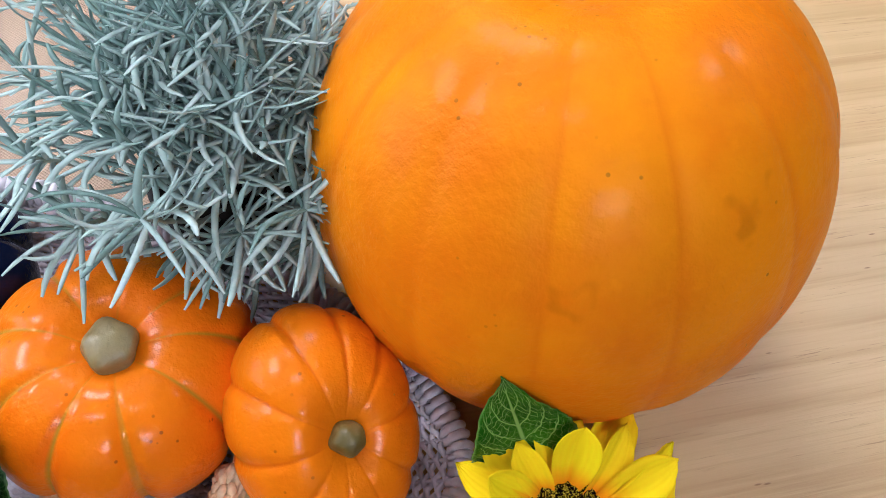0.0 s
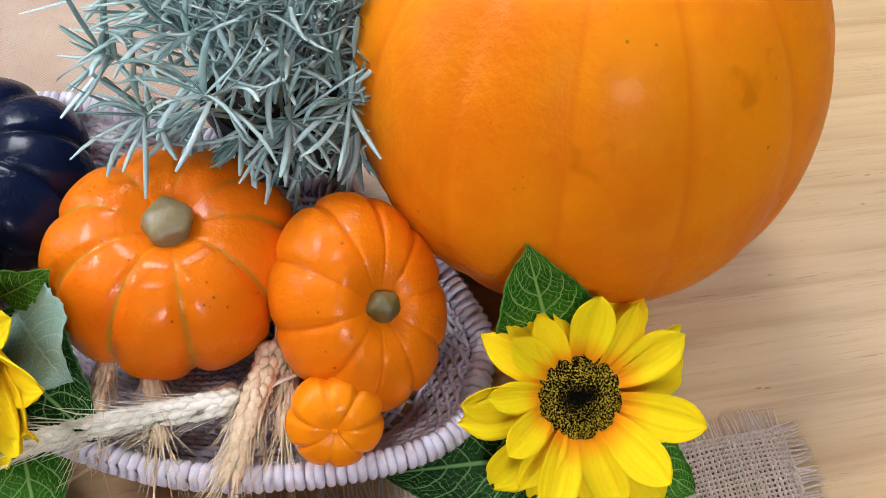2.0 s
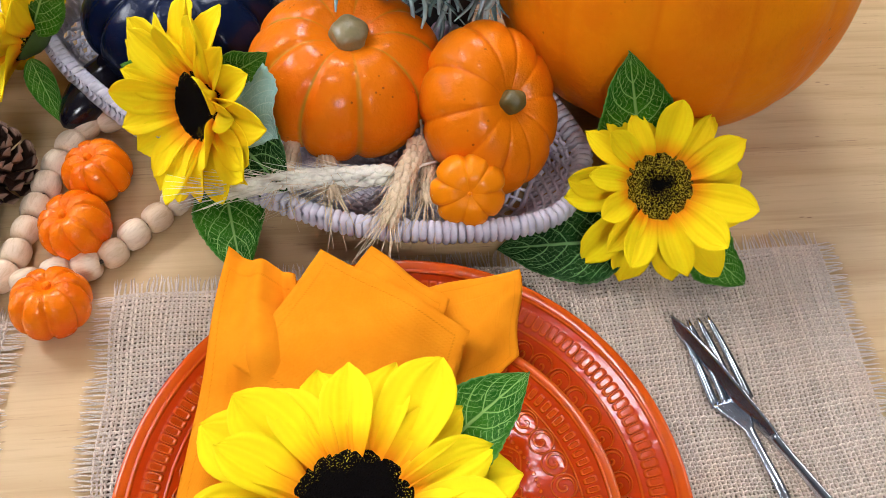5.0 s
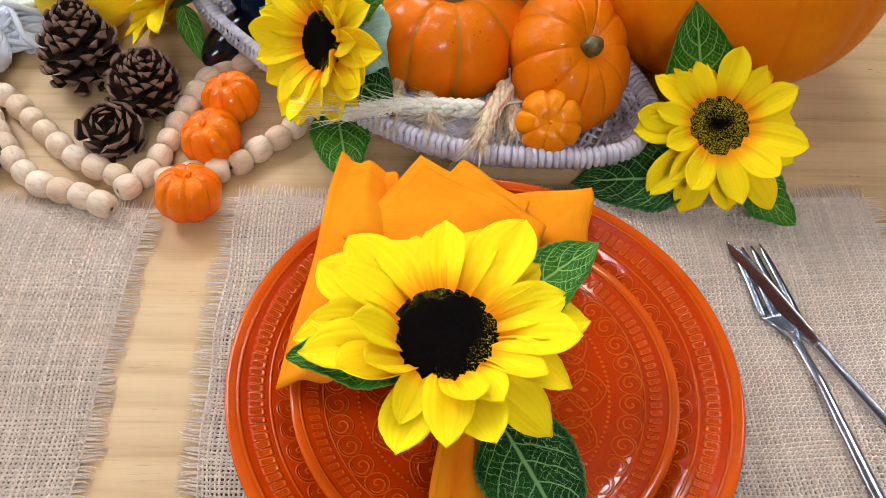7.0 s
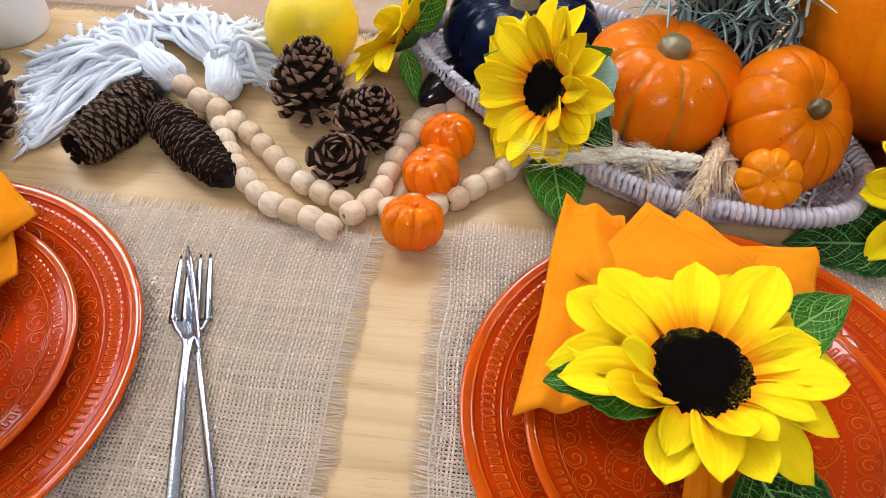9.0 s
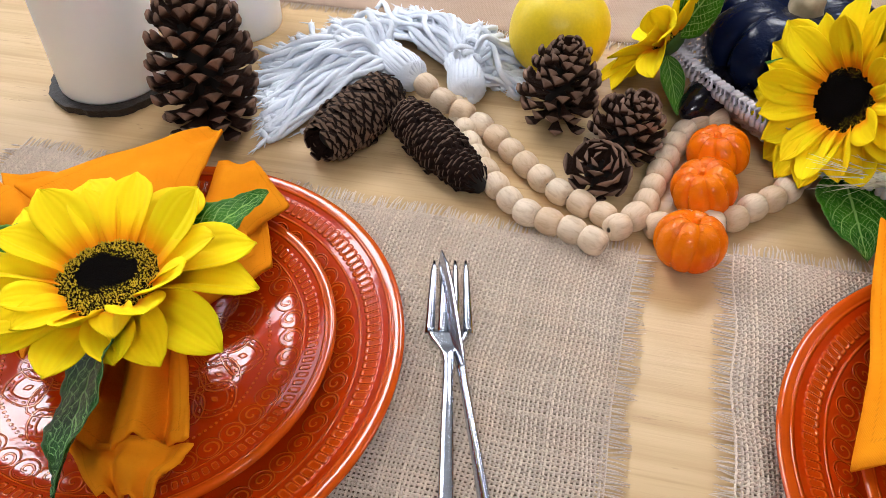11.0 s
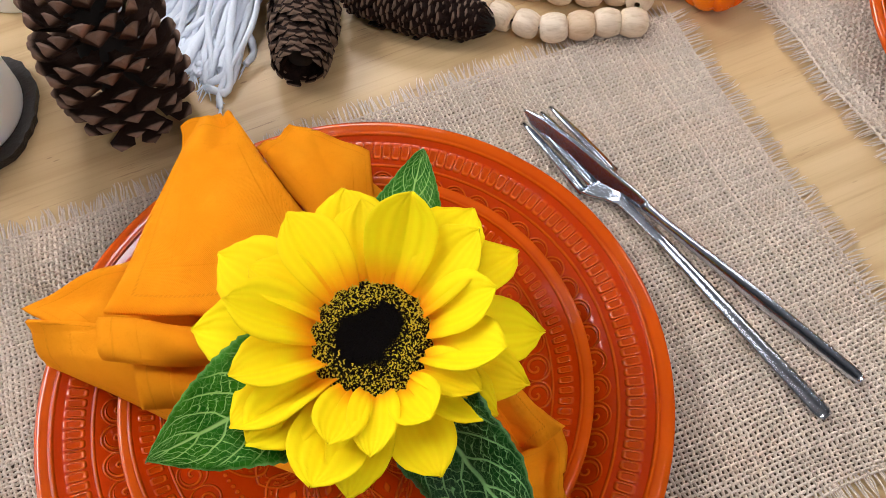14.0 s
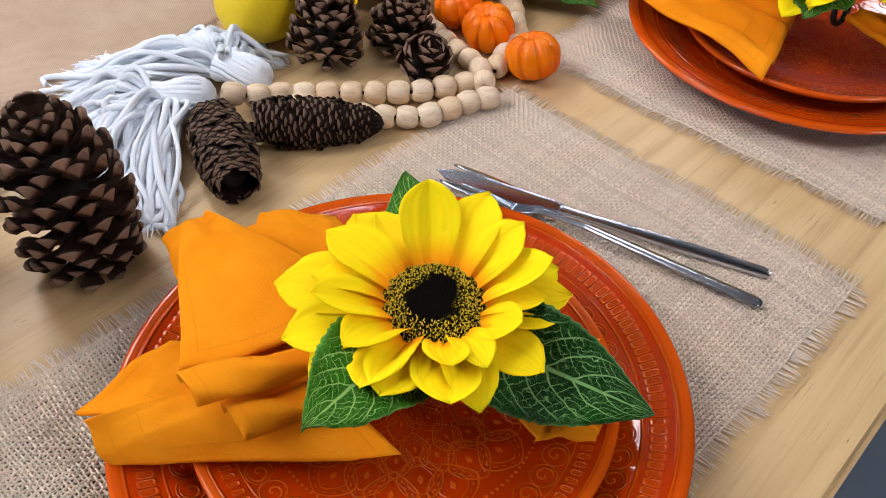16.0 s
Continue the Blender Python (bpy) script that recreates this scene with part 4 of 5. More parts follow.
def napkin(origin, panels, ring, rolls=()):
    ob = thing("napkin", "orange cotton napkin folded into a fan on stacked plates", "napkin", pose(*origin), "napkins")
    for k, (quad, opts) in enumerate(panels):
        cloth_panel(ob, quad, k * 1.7, **opts)
    for k, spec in enumerate(rolls):
        cloth_roll(ob, *spec, k * 2.1)
    a = np.linspace(0, 2 * np.pi, 33)
    part("napkin_ring", tubes("napkin_ring", [np.stack([0.012 * np.cos(a), a * 0, 0.010 * np.sin(a)], -1)], [0.0022], 8), RING, ob, "black napkin ring", Matrix.Translation(-Vector(origin)) @ ring)


napkin((-0.242, -0.1446, 0.016), [
    ([(-0.276, 0.002, 0.040), (-0.256, -0.003, 0.046), (-0.262, -0.050, 0.046), (-0.284, -0.030, 0.032)], {}),
    ([(-0.2470, -0.0290, 0.045), (-0.2290, -0.0200, 0.042), (-0.1980, -0.0450, 0.036), (-0.2200, -0.1200, 0.046)], {"belly": 0.006}),
    ([(-0.2220, -0.0250, 0.0410), (-0.1890, -0.0880, 0.0330), (-0.2150, -0.1300, 0.0330), (-0.2250, -0.1250, 0.0480)], {"belly": 0.006, "ripple": 0.001}),
    ([(-0.361, -0.067, 0.044), (-0.312, -0.066, 0.050), (-0.250, -0.140, 0.052), (-0.335, -0.104, 0.046)], {"belly": 0.006}),
    ([(-0.3614, -0.0747, 0.0440), (-0.2746, -0.1249, 0.0580), (-0.2760, -0.1790, 0.0400), (-0.3626, -0.0884, 0.0260)], {"belly": 0.011, "ripple": 0.0005}),
    ([(-0.266, -0.004, 0.047), (-0.2525, -0.0085, 0.049), (-0.2250, -0.1300, 0.058), (-0.3240, -0.0980, 0.068)], {"belly": 0.007}),
    ([(-0.2360, -0.1520, 0.050), (-0.2060, -0.1460, 0.052), (-0.1740, -0.2040, 0.046), (-0.2300, -0.2160, 0.042)], {"belly": 0.010, "roll": 0.009, "n": 44}),
    ([(-0.2300, -0.2140, 0.042), (-0.1740, -0.2020, 0.046), (-0.1840, -0.2260, 0.034), (-0.2080, -0.2290, 0.032)], {"belly": 0.004, "roll": 0.005}),
], basis((-0.221, -0.1490, 0.047), (0.1, 0.2, 1), (1, 0.3, 0)),
    [((-0.3270, -0.1075, 0.0680), (-0.2550, -0.1440, 0.0660), 0.0080, 0.0060), ((-0.3200, -0.1260, 0.0560), (-0.2560, -0.1560, 0.0560), 0.0085, 0.0060)])
napkin((0.2, -0.125, 0.016), [
    ([(0.210, -0.014, 0.038), (0.269, 0.000, 0.036), (0.262, -0.048, 0.034), (0.196, -0.100, 0.040)], {"belly": 0.004}),
    ([(0.190, 0.013, 0.042), (0.228, -0.022, 0.046), (0.200, -0.100, 0.044), (0.155, -0.040, 0.041)], {"belly": 0.003}),
    ([(0.118, 0.016, 0.043), (0.152, -0.006, 0.048), (0.178, -0.120, 0.046), (0.097, -0.138, 0.030)], {"belly": 0.006, "ripple": 0.0035, "roll": 0.004}),
    ([(0.166, 0.008, 0.050), (0.238, -0.040, 0.048), (0.200, -0.125, 0.050), (0.124, -0.052, 0.048)], {"belly": 0.005}),
    ([(0.180, -0.150, 0.044), (0.202, -0.150, 0.044), (0.222, -0.226, 0.034), (0.172, -0.226, 0.034)], {"belly": 0.006, "roll": 0.005}),
], basis((0.190, -0.142, 0.048), (0, 0.2, 1), (1, 0, 0)))


# ---- cutlery ----
def fork(m):
    ob = thing("fork", "polished steel fork on a burlap mat", "fork", m, "forks")
    # handle and neck, from the end at y = 0 to the tines at y = 0.2
    n = 60
    t = np.linspace(0, 1, n)
    y = t * 0.152
    half = np.interp(t, [0, 0.02, 0.5, 0.8, 0.88, 0.93, 0.97, 1.0], [0.0022, 0.0036, 0.0029, 0.0021, 0.0025, 0.006, 0.0103, 0.0116])
    z = np.interp(t, [0, 0.3, 0.7, 0.9, 1.0], [0.0022, 0.0040, 0.0070, 0.0050, 0.0032])
    w = np.linspace(-1, 1, 9)
    top = np.stack([half[:, None] * w[None], np.broadcast_to(y[:, None], (n, 9)), z[:, None] + (0.0007 * (1 - w**2))[None] - np.where(t > 0.9, 0.0012, 0)[:, None] * (1 - w**2)[None]], -1)
    part("handle", slab("handle", top, 0.0018), STEEL, ob)
    for k in range(4):
        x0 = -0.0101 + 0.00673 * k
        s = np.linspace(0, 1, 14)
        c = np.stack([x0 * (1 - 0.12 * s), 0.150 + 0.050 * s, 0.0030 + 0.0028 * s + 0.0010 * np.sin(np.pi * s)], -1)
        hw = (0.0025 - 0.0012 * s) * np.where(s > 0.85, 1 - (s - 0.85) * 4.0, 1)
        top = np.stack([np.stack([c[:, 0] + hw * q, c[:, 1], c[:, 2]], -1) for q in (-1, 0, 1)], 1)
        part("tine", slab("tine", top, 0.0013), STEEL, ob)


def knife(m):
    ob = thing("knife", "polished steel table knife crossed over a fork", "knife", m, "knives")
    n = 50
    t = np.linspace(0, 1, n)
    a = np.linspace(0, 2 * np.pi, 16, endpoint=False)
    hw = np.interp(t, [0, 0.03, 0.4, 0.9, 1.0], [0.0020, 0.0034, 0.0040, 0.0026, 0.0030])
    v = np.stack([hw[:, None] * np.cos(a)[None], np.broadcast_to((t * 0.125)[:, None], (n, 16)), 0.0022 * np.sin(a)[None] * np.ones((n, 1))], -1).reshape(-1, 3)
    f = [(i * 16 + j, i * 16 + (j + 1) % 16, (i + 1) * 16 + (j + 1) % 16, (i + 1) * 16 + j) for i in range(n - 1) for j in range(16)] + [tuple(range(16)), tuple(range((n - 1) * 16, n * 16))[::-1]]
    part("handle", np_mesh("handle", v, f), STEEL, ob)
    t = np.linspace(0, 1, 40)
    right = np.interp(t, [0, 0.1, 0.6, 0.85, 1.0], [0.0030, 0.0040, 0.0048, 0.0036, 0.0004])
    left = np.interp(t, [0, 0.1, 0.2, 0.6, 0.9, 1.0], [0.0030, 0.0042, 0.0064, 0.0070, 0.0044, -0.0002])
    q = np.linspace(0, 1, 7)
    top = np.stack([-left[:, None] * (1 - q)[None] + right[:, None] * q[None], np.broadcast_to((0.123 + 0.082 * t)[:, None], (40, 7)), np.zeros((40, 7))], -1)
    part("blade", slab("blade", top, 0.0012), STEEL, ob, "smooth steel blade")


def lay(make, end, tip, z0, z1, roll=0.0):
    """Lay a piece of cutlery from its handle's end to its tip."""
    d = Vector((tip[0] - end[0], tip[1] - end[1], z1 - z0))
    y = d.normalized()
    z = Vector((0, 0, 1))
    x = y.cross(z).normalized()
    z = x.cross(y)
    m = Matrix((x, y, z)).transposed().to_4x4()
    m.translation = (end[0], end[1], z0)
    make(m @ pose(0, 0, 0, 0, roll, 0))


lay(fork, (-0.0580, -0.2345), (-0.1065, -0.0345), 0.0036, 0.0036)
lay(knife, (-0.0345, -0.2265), (-0.1115, -0.0355), 0.0060, 0.0130, -57)
lay(fork, (0.412, -0.216), (0.3680, -0.0205), 0.0036, 0.0036)
lay(knife, (0.455, -0.198), (0.3550, -0.0205), 0.0056, 0.0130, -62)


# ---- basket ----
RIM = [(0.317, 0.088), (0.310, 0.058), (0.299, 0.041), (0.277, 0.032), (0.235, 0.029), (0.190, 0.034), (0.150, 0.048), (0.098, 0.080), (0.052, 0.116), (0.008, 0.165), (0.004, 0.195), (0.050, 0.238), (0.120, 0.248), (0.190, 0.218), (0.245, 0.184), (0.292, 0.140)]
RIM_Z = 0.030


def basket():
    ob = thing("wicker_basket", "shallow white-washed wicker tray full of pumpkins", "basket", pose(0.165, 0.13, 0.002))
    a = np.array(RIM)
    pts = []
    k = len(RIM)
    for i in range(k):
        p0, p1, p2, p3 = (a[(i + j - 1) % k] for j in range(4))
        for t in np.linspace(0, 1, 26, endpoint=False):
            pts.append(0.5 * (2 * p1 + (p2 - p0) * t + (2 * p0 - 5 * p1 + 4 * p2 - p3) * t * t + (3 * p1 - p0 - 3 * p2 + p3) * t**3))
    loop = np.array(pts) - np.array([0.165, 0.13])
    step = np.linalg.norm(np.roll(loop, -1, 0) - loop, axis=1)
    total = step.sum()
    cum = np.concatenate([[0], np.cumsum(step)])
    ext = np.concatenate([loop, loop[:1]])

    def at(s):
        s = np.mod(s, total)
        return np.stack([np.interp(s, cum, ext[:, 0]), np.interp(s, cum, ext[:, 1])], -1)

    n = 168
    s = np.arange(n) * total / n
    base = at(s)

    def level(q):
        """Scale and height down the wall, 0 at the rim, and over the floor to 1."""
        return (1 - 0.16 * (q / 0.35), RIM_Z - 0.028 * (q / 0.35)) if q < 0.35 else (0.84 * (1 - (q - 0.35) / 0.68), 0.0045)

    strands, radii = [], []
    for k, q in enumerate(np.concatenate([np.linspace(0.03, 0.35, 11), np.linspace(0.38, 0.96, 26)])):
        sc, z = level(q)
        wave = np.where((np.arange(n) + k) % 2 == 0, 1.0, -1.0) * 0.0014
        xy = base * sc
        if q < 0.35:
            nrm = base / np.linalg.norm(base, axis=1, keepdims=True)
            p = np.concatenate([xy + nrm * wave[:, None], np.full((n, 1), z)], 1)
        else:
            p = np.concatenate([xy, (z + wave)[:, None]], 1)
        strands.append(np.concatenate([p, p[:1]]))
        radii.append(0.0016)
    tagged(part("weave", tubes("weave", strands, radii, 5), WICKER, ob, "white wicker strands"), kind="stuff")
    stakes, rad = [], []
    for i in range(0, n, 2):
        line = [(*(base[i] * level(q)[0]), level(q)[1]) for q in (0.0, 0.12, 0.24, 0.34, 0.36, 0.5, 0.7, 0.97)]
        stakes.append(line)
        rad.append(0.0011)
    tagged(part("frame_weave", tubes("frame_weave", stakes, rad, 5), WICKER, ob, "upright wicker stakes"), kind="stuff")
    # bound rim: flat strips folded over the edge, side by side
    wraps, rad = [], []
    m = int(total / 0.0043)
    rng = np.random.default_rng(77)
    for i in range(m):
        c = at(np.array([i * total / m + rng.normal() * 0.0003]))[0]
        out = at(np.array([(i + 0.5) * total / m]))[0] - at(np.array([(i - 0.5) * total / m]))[0]
        out = np.array([out[1], -out[0]]) / np.linalg.norm(out)
        out = out if out @ c > 0 else -out
        low = rng.normal() * 0.0006
        wraps.append([(*(c + out * o), RIM_Z + z) for o, z in ((0.0000, -0.0085 + low), (0.0034, -0.0060 + low), (0.0042, -0.0015), (0.0018, 0.0022), (-0.0022, 0.0020), (-0.0042, -0.0020), (-0.0050, -0.0060))])
        rad.append([0.0016, 0.0022, 0.0023, 0.0023, 0.0023, 0.0022, 0.0014])
    tagged(part("rim", tubes("rim", wraps, rad, 8), WICKER, ob, "bound wicker rim"), kind="stuff")
    return ob


basket()


# ---- wheat ----
def wheat_ear(name, base, tip, stem_from, material, seed, lift=0.0, size=1.0):
    ob = thing(name, "dried bearded wheat ear lying in the basket", "wheat", pose(*base), "wheat ears")
    rng = np.random.default_rng(seed)
    b, t = np.zeros(3), np.array(tip) - np.array(base)
    mid = (b + t) / 2 + np.array([0, 0, lift])
    axis = spline([b, mid, t], 40)
    d = t / np.linalg.norm(t)
    side = np.cross(d, (0, 0, 1))
    side /= np.linalg.norm(side)
    up = np.cross(side, d)
    grains, gr, awns, ar = [], [], [], []
    length = np.linalg.norm(t)
    count = int(length / 0.0030)
    for k in range(count):
        c = axis[int(k / count * 34)]
        taper = 1.0 - 0.35 * k / count
        for q in range(4):
            ang = q * math.pi / 2 + (k % 2) * math.pi / 4 + rng.normal() * 0.2
            out = math.cos(ang) * side + math.sin(ang) * up
            p0 = c + out * 0.0010
            p1 = c + out * 0.0036 * taper * size + d * 0.0045
            p2 = c + out * 0.0036 * taper * size + d * 0.0095
            grains.append([p0, (p0 + p1) / 2 + out * 0.0006, p1, p2])
            gr.append([0.0006, 0.0015 * size, 0.0017 * size, 0.0003])
            if rng.random() < 0.85:
                long = 0.014 + 0.020 * rng.random()
                e = p2 + d * long * 0.5 + out * 0.0035
                awns.append([p2, e, p2 + d * long + out * (0.006 + 0.003 * rng.random()) + rng.normal(size=3) * 0.0015])
                ar.append([0.00034, 0.00026, 0.0001])
    tagged(part("husk_spike", tubes("husk_spike", grains, gr, 6), material, ob, "plump straw-coloured husks"), kind="stuff")
    tagged(part("beard", tubes("beard", awns, ar, 3), material, ob, "long fine bristles"), kind="stuff")
    s = np.array(stem_from) - np.array(base)
    part("stalk", tubes("stalk", [spline([s, s * 0.4 + np.array([0, 0, 0.003]), b, t * 0.6], 20)], [0.0009], 6), material, ob)


wheat_ear("wheat_ear", (0.207, 0.064, 0.037), (0.104, 0.0545, 0.034), (0.250, 0.080, 0.030), STRAW_PALE, 1, 0.005, 1.3)
wheat_ear("wheat_ear", (0.222, 0.090, 0.036), (0.198, 0.022, 0.037), (0.225, 0.120, 0.030), STRAW, 2, 0.006, 1.35)
wheat_ear("wheat_ear", (0.150, 0.105, 0.028), (0.145, 0.058, 0.036), (0.160, 0.140, 0.020), STRAW, 3, 0.003)
wheat_ear("wheat_ear", (0.165, 0.100, 0.028), (0.173, 0.046, 0.036), (0.165, 0.140, 0.020), STRAW, 4, 0.003)
wheat_ear("wheat_ear", (0.228, 0.088, 0.028), (0.222, 0.042, 0.034), (0.230, 0.120, 0.020), STRAW, 5, 0.002)
wheat_ear("wheat_ear", (0.205, 0.072, 0.030), (0.160, 0.056, 0.033), (0.240, 0.080, 0.024), STRAW, 6, 0.002)


# ---- silver plant ----
def silver_plant():
    cx, cy = 0.235, 0.221
    ob = thing("silver_plant", "bushy silver-green curry plant with needle leaves", "plant", pose(cx, cy, 0.0065))
    part("pot", lathe("pot", [(0.0, 0.0), (0.030, 0.0), (0.033, 0.004), (0.039, 0.050), (0.041, 0.052), (0.041, 0.056), (0.037, 0.056), (0.036, 0.046), (0.0, 0.046)], 48), POT, ob, "dark round pot")
    part("soil", lathe("soil", [(0.0, 0.050), (0.02, 0.0495), (0.0362, 0.048), (0.0362, 0.044), (0.0, 0.044)], 32), SOIL, ob)
    rng = np.random.default_rng(21)
    tips = []
    for k in range(44):
        a = k * 2.399963
        r = 0.052 * math.sqrt((k + 0.5) / 44)
        z = 0.135 - 0.034 * (r / 0.055) ** 2 + rng.normal() * 0.006
        tips.append((r * math.cos(a), r * math.sin(a) * 0.9, z))
    tips += [(-0.028, -0.066, 0.1240), (0.034, -0.056, 0.084), (0.004, -0.062, 0.100), (0.030, -0.060, 0.108), (0.050, -0.046, 0.100), (0.052, -0.040, 0.078), (-0.058, -0.046, 0.092), (0.050, -0.028, 0.112), (-0.074, -0.016, 0.100), (-0.076, 0.020, 0.110), (-0.062, 0.050, 0.118), (0.010, -0.050, 0.070), (-0.020, -0.050, 0.074), (0.036, -0.044, 0.066), (0.0, -0.040, 0.060), (-0.042, -0.036, 0.070), (0.062, 0.008, 0.105)]
    for k, tip in enumerate(tips):
        tip = np.array(tip)
        root = np.array([tip[0] * 0.35, tip[1] * 0.35, 0.050])
        path = spline([root, (root + tip) / 2 + np.array([tip[0] * 0.12, tip[1] * 0.12, 0.012]), tip], 14)
        d = path[-1] - path[-3]
        d /= np.linalg.norm(d)
        verts, faces, start = [], [], 0
        spots = [(f, 2) for f in (6, 8, 10)] + [(11, 3), (12, 4), (13, 7)]
        for idx, num in spots:
            c = path[idx]
            for q in range(num):
                az = q * 2.4 + idx * 1.3 + rng.normal() * 0.4
                x = np.cross(d, (0.2, 0.5, 0.8))
                x /= np.linalg.norm(x)
                y = np.cross(d, x)
                out = math.cos(az) * x + math.sin(az) * y
                spread = 0.8 + 0.5 * rng.random() if idx < 12 else 0.5 + 0.9 * rng.random()
                g = out * spread + d * (1.0 - 0.4 * spread)
                g /= np.linalg.norm(g)
                long = (0.024 + 0.021 * rng.random()) * (1.0 if idx > 9 else 0.80)
                turn = (0.12 + 1.5 * rng.random() ** 1.4) * (1 if rng.random() < 0.5 else -1)
                nrm = np.cross(g, rng.normal(size=3))
                nrm /= np.linalg.norm(nrm)
                t = np.linspace(0, 1, 7)
                ang = turn * t**1.3
                steps = g * np.cos(ang)[:, None] + nrm * np.sin(ang)[:, None]
                line = c + np.concatenate([np.zeros((1, 3)), np.cumsum((steps[:-1] + steps[1:]) / 2, axis=0)]) * long / 6
                w = 0.00125 * np.array([0.75, 1.0, 1.1, 1.1, 1.05, 0.9, 0.45]) * (0.8 + 0.4 * rng.random())
                tan = np.gradient(line, axis=0)
                sd = np.cross(tan, (0.1, 0.2, 1.0))
                sd /= np.linalg.norm(sd, axis=1, keepdims=True) + 1e-9
                nn = np.cross(sd, tan)
                nn /= np.linalg.norm(nn, axis=1, keepdims=True) + 1e-9
                v = np.stack([line - sd * w[:, None], line + nn * w[:, None] * 0.12, line + sd * w[:, None], line - nn * w[:, None] * 0.45], 1).reshape(-1, 3)
                for i in range(6):
                    for j in range(4):
                        faces.append((start + i * 4 + j, start + i * 4 + (j + 1) % 4, start + (i + 1) * 4 + (j + 1) % 4, start + (i + 1) * 4 + j))
                start += len(v)
                verts.append(v)
        sprig = part("sprig", np_mesh("sprig", np.concatenate(verts), faces), BLADE, ob)
        part("stem", tubes("stem", [path], [0.0011], 5), BLADE_STEM, sprig)


silver_plant()


# ---- cones ----
def scale_mesh(name, length, width, thick, tip_thick, hook, tip=(0.66, 0.12)):
    """A woody cone scale: a spoon that widens and thickens to a blunt tip."""
    us = np.array([0.0, 0.40, 0.68, 0.84, 0.94, 1.0])
    half = np.array([0.20, 0.32, 0.72, 1.0, *tip]) * width / 2
    th = np.array([thick, thick, thick * 1.1, tip_thick, tip_thick, tip_thick * 0.5])
    rise = np.array([0, -0.01, 0.0, 0.02, 0.05, 0.06]) * hook * 2
    v, uv = [], []
    for u, h, t, r in zip(us, half, th, rise):
        for y, z in ((-h, 0.03 * hook), (-h * 0.5, t * 0.35), (h * 0.5, t * 0.35), (h, 0.03 * hook), (0, -t * 0.65)):
            v.append((u * length, y, z + r * length))
            uv.append((u, 0.5 + y / width))
    f = [(i * 5 + j, i * 5 + (j + 1) % 5, (i + 1) * 5 + (j + 1) % 5, (i + 1) * 5 + j) for i in range(5) for j in range(5)] + [(4, 3, 2, 1, 0), (25, 26, 27, 28, 29)]
    me = np_mesh(name, v, f, uv)
    return me


def pine_cone(label, m, height, radius, rows, per, open_low, open_top, scale_len, width, seed, mat_scale=CONE, joined=False, profile=None, tip=(0.66, 0.12), root=0.15, group="pine cones"):
    """A cone standing on z: scales in spirals about a core, those of closed cones joined into one mesh."""
    ob = thing("pine_cone", label, "pine cone", m, group)
    rng = np.random.default_rng(seed)
    profile = profile or (lambda t: math.sin(math.pi * (0.14 + 0.80 * t)) ** 0.8)
    core = [(0.0, 0.0)] + [(radius * 0.46 * profile(t), 0.002 + height * 0.93 * t) for t in np.linspace(0.0, 1.0, 14)] + [(0.0, height * 0.95)]
    part("core", lathe("core", core, 20), CONE_CORE, ob)
    base = scale_mesh("scale", 1.0, width, 0.06, 0.20, 1.1, (0.96, 0.74) if joined else tip)
    total = rows * per
    meshes = []
    for k in range(total):
        t = (k + 0.5) / total
        a = k * 2.399963 + rng.normal() * 0.05
        pr = profile(t)
        lean = open_low + (open_top - open_low) * t + rng.normal() * 5
        s = scale_len * ((0.55 + 0.45 * pr) if joined else (0.28 + 0.72 * pr)) * (1 + rng.normal() * 0.05)
        mm = pose(0, 0, height * 0.90 * t + 0.002, 0, 0, math.degrees(a)) @ pose(radius * root * pr, 0, 0, rng.normal() * 5, -lean, 0) @ Matrix.Diagonal((s, s, s, 1))
        if joined:
            meshes.append(mm)
        else:
            part("scale", base, mat_scale, ob, m=mm, smooth=False)
    if joined:
        src = np.array([v.co for v in base.vertices])
        fc = [tuple(p.vertices) for p in base.polygons]
        uv0 = np.zeros((len(src), 2))
        for lp, uvd in zip(base.loops, base.uv_layers[0].data):
            uv0[lp.vertex_index] = uvd.uv
        vs, fs, uvs = [], [], []
        for i, mm in enumerate(meshes):
            r = np.array(mm)
            vs.append(src @ r[:3, :3].T + r[:3, 3])
            fs += [tuple(q + i * len(src) for q in p) for p in fc]
            uvs.append(uv0)
        tagged(part("scale_coat", np_mesh("scale_coat", np.concatenate(vs), fs, np.concatenate(uvs)), mat_scale, ob, "tightly overlapping dark scales", smooth=False), kind="stuff")
    return ob


pine_cone("large open brown pine cone standing on the table", pose(-0.2976, 0.0540, 0.006, -4, 0, 0), 0.094, 0.030, 16, 9, -22, 52, 0.0325, 0.46, 1, profile=lambda t: math.sin(math.pi * (0.20 + 0.72 * t)) ** 0.75)
pine_cone("open brown pine cone standing beside the lemon", pose(-0.0710, 0.119, 0.004, 4, 3, 40), 0.052, 0.020, 12, 9, -3, 64, 0.0255, 0.40, 2, profile=lambda t: 0.16 + 0.84 * math.sin(math.pi * (0.34 + 0.62 * t)) ** 0.9, tip=(0.88, 0.50))
pine_cone("small open pine cone standing beside wooden beads", pose(-0.0250, 0.090, 0.003, 5, 12, 10), 0.040, 0.018, 11, 9, -3, 64, 0.0230, 0.40, 3, profile=lambda t: 0.16 + 0.84 * math.sin(math.pi * (0.34 + 0.62 * t)) ** 0.9, tip=(0.88, 0.50))
pine_cone("small pine cone opened like a rose, seen from its top", pose(-0.0340, 0.0585, 0.000, 24, -4, 10), 0.026, 0.019, 6, 6, 2, 66, 0.0205, 0.66, 4, tip=(0.94, 0.66))


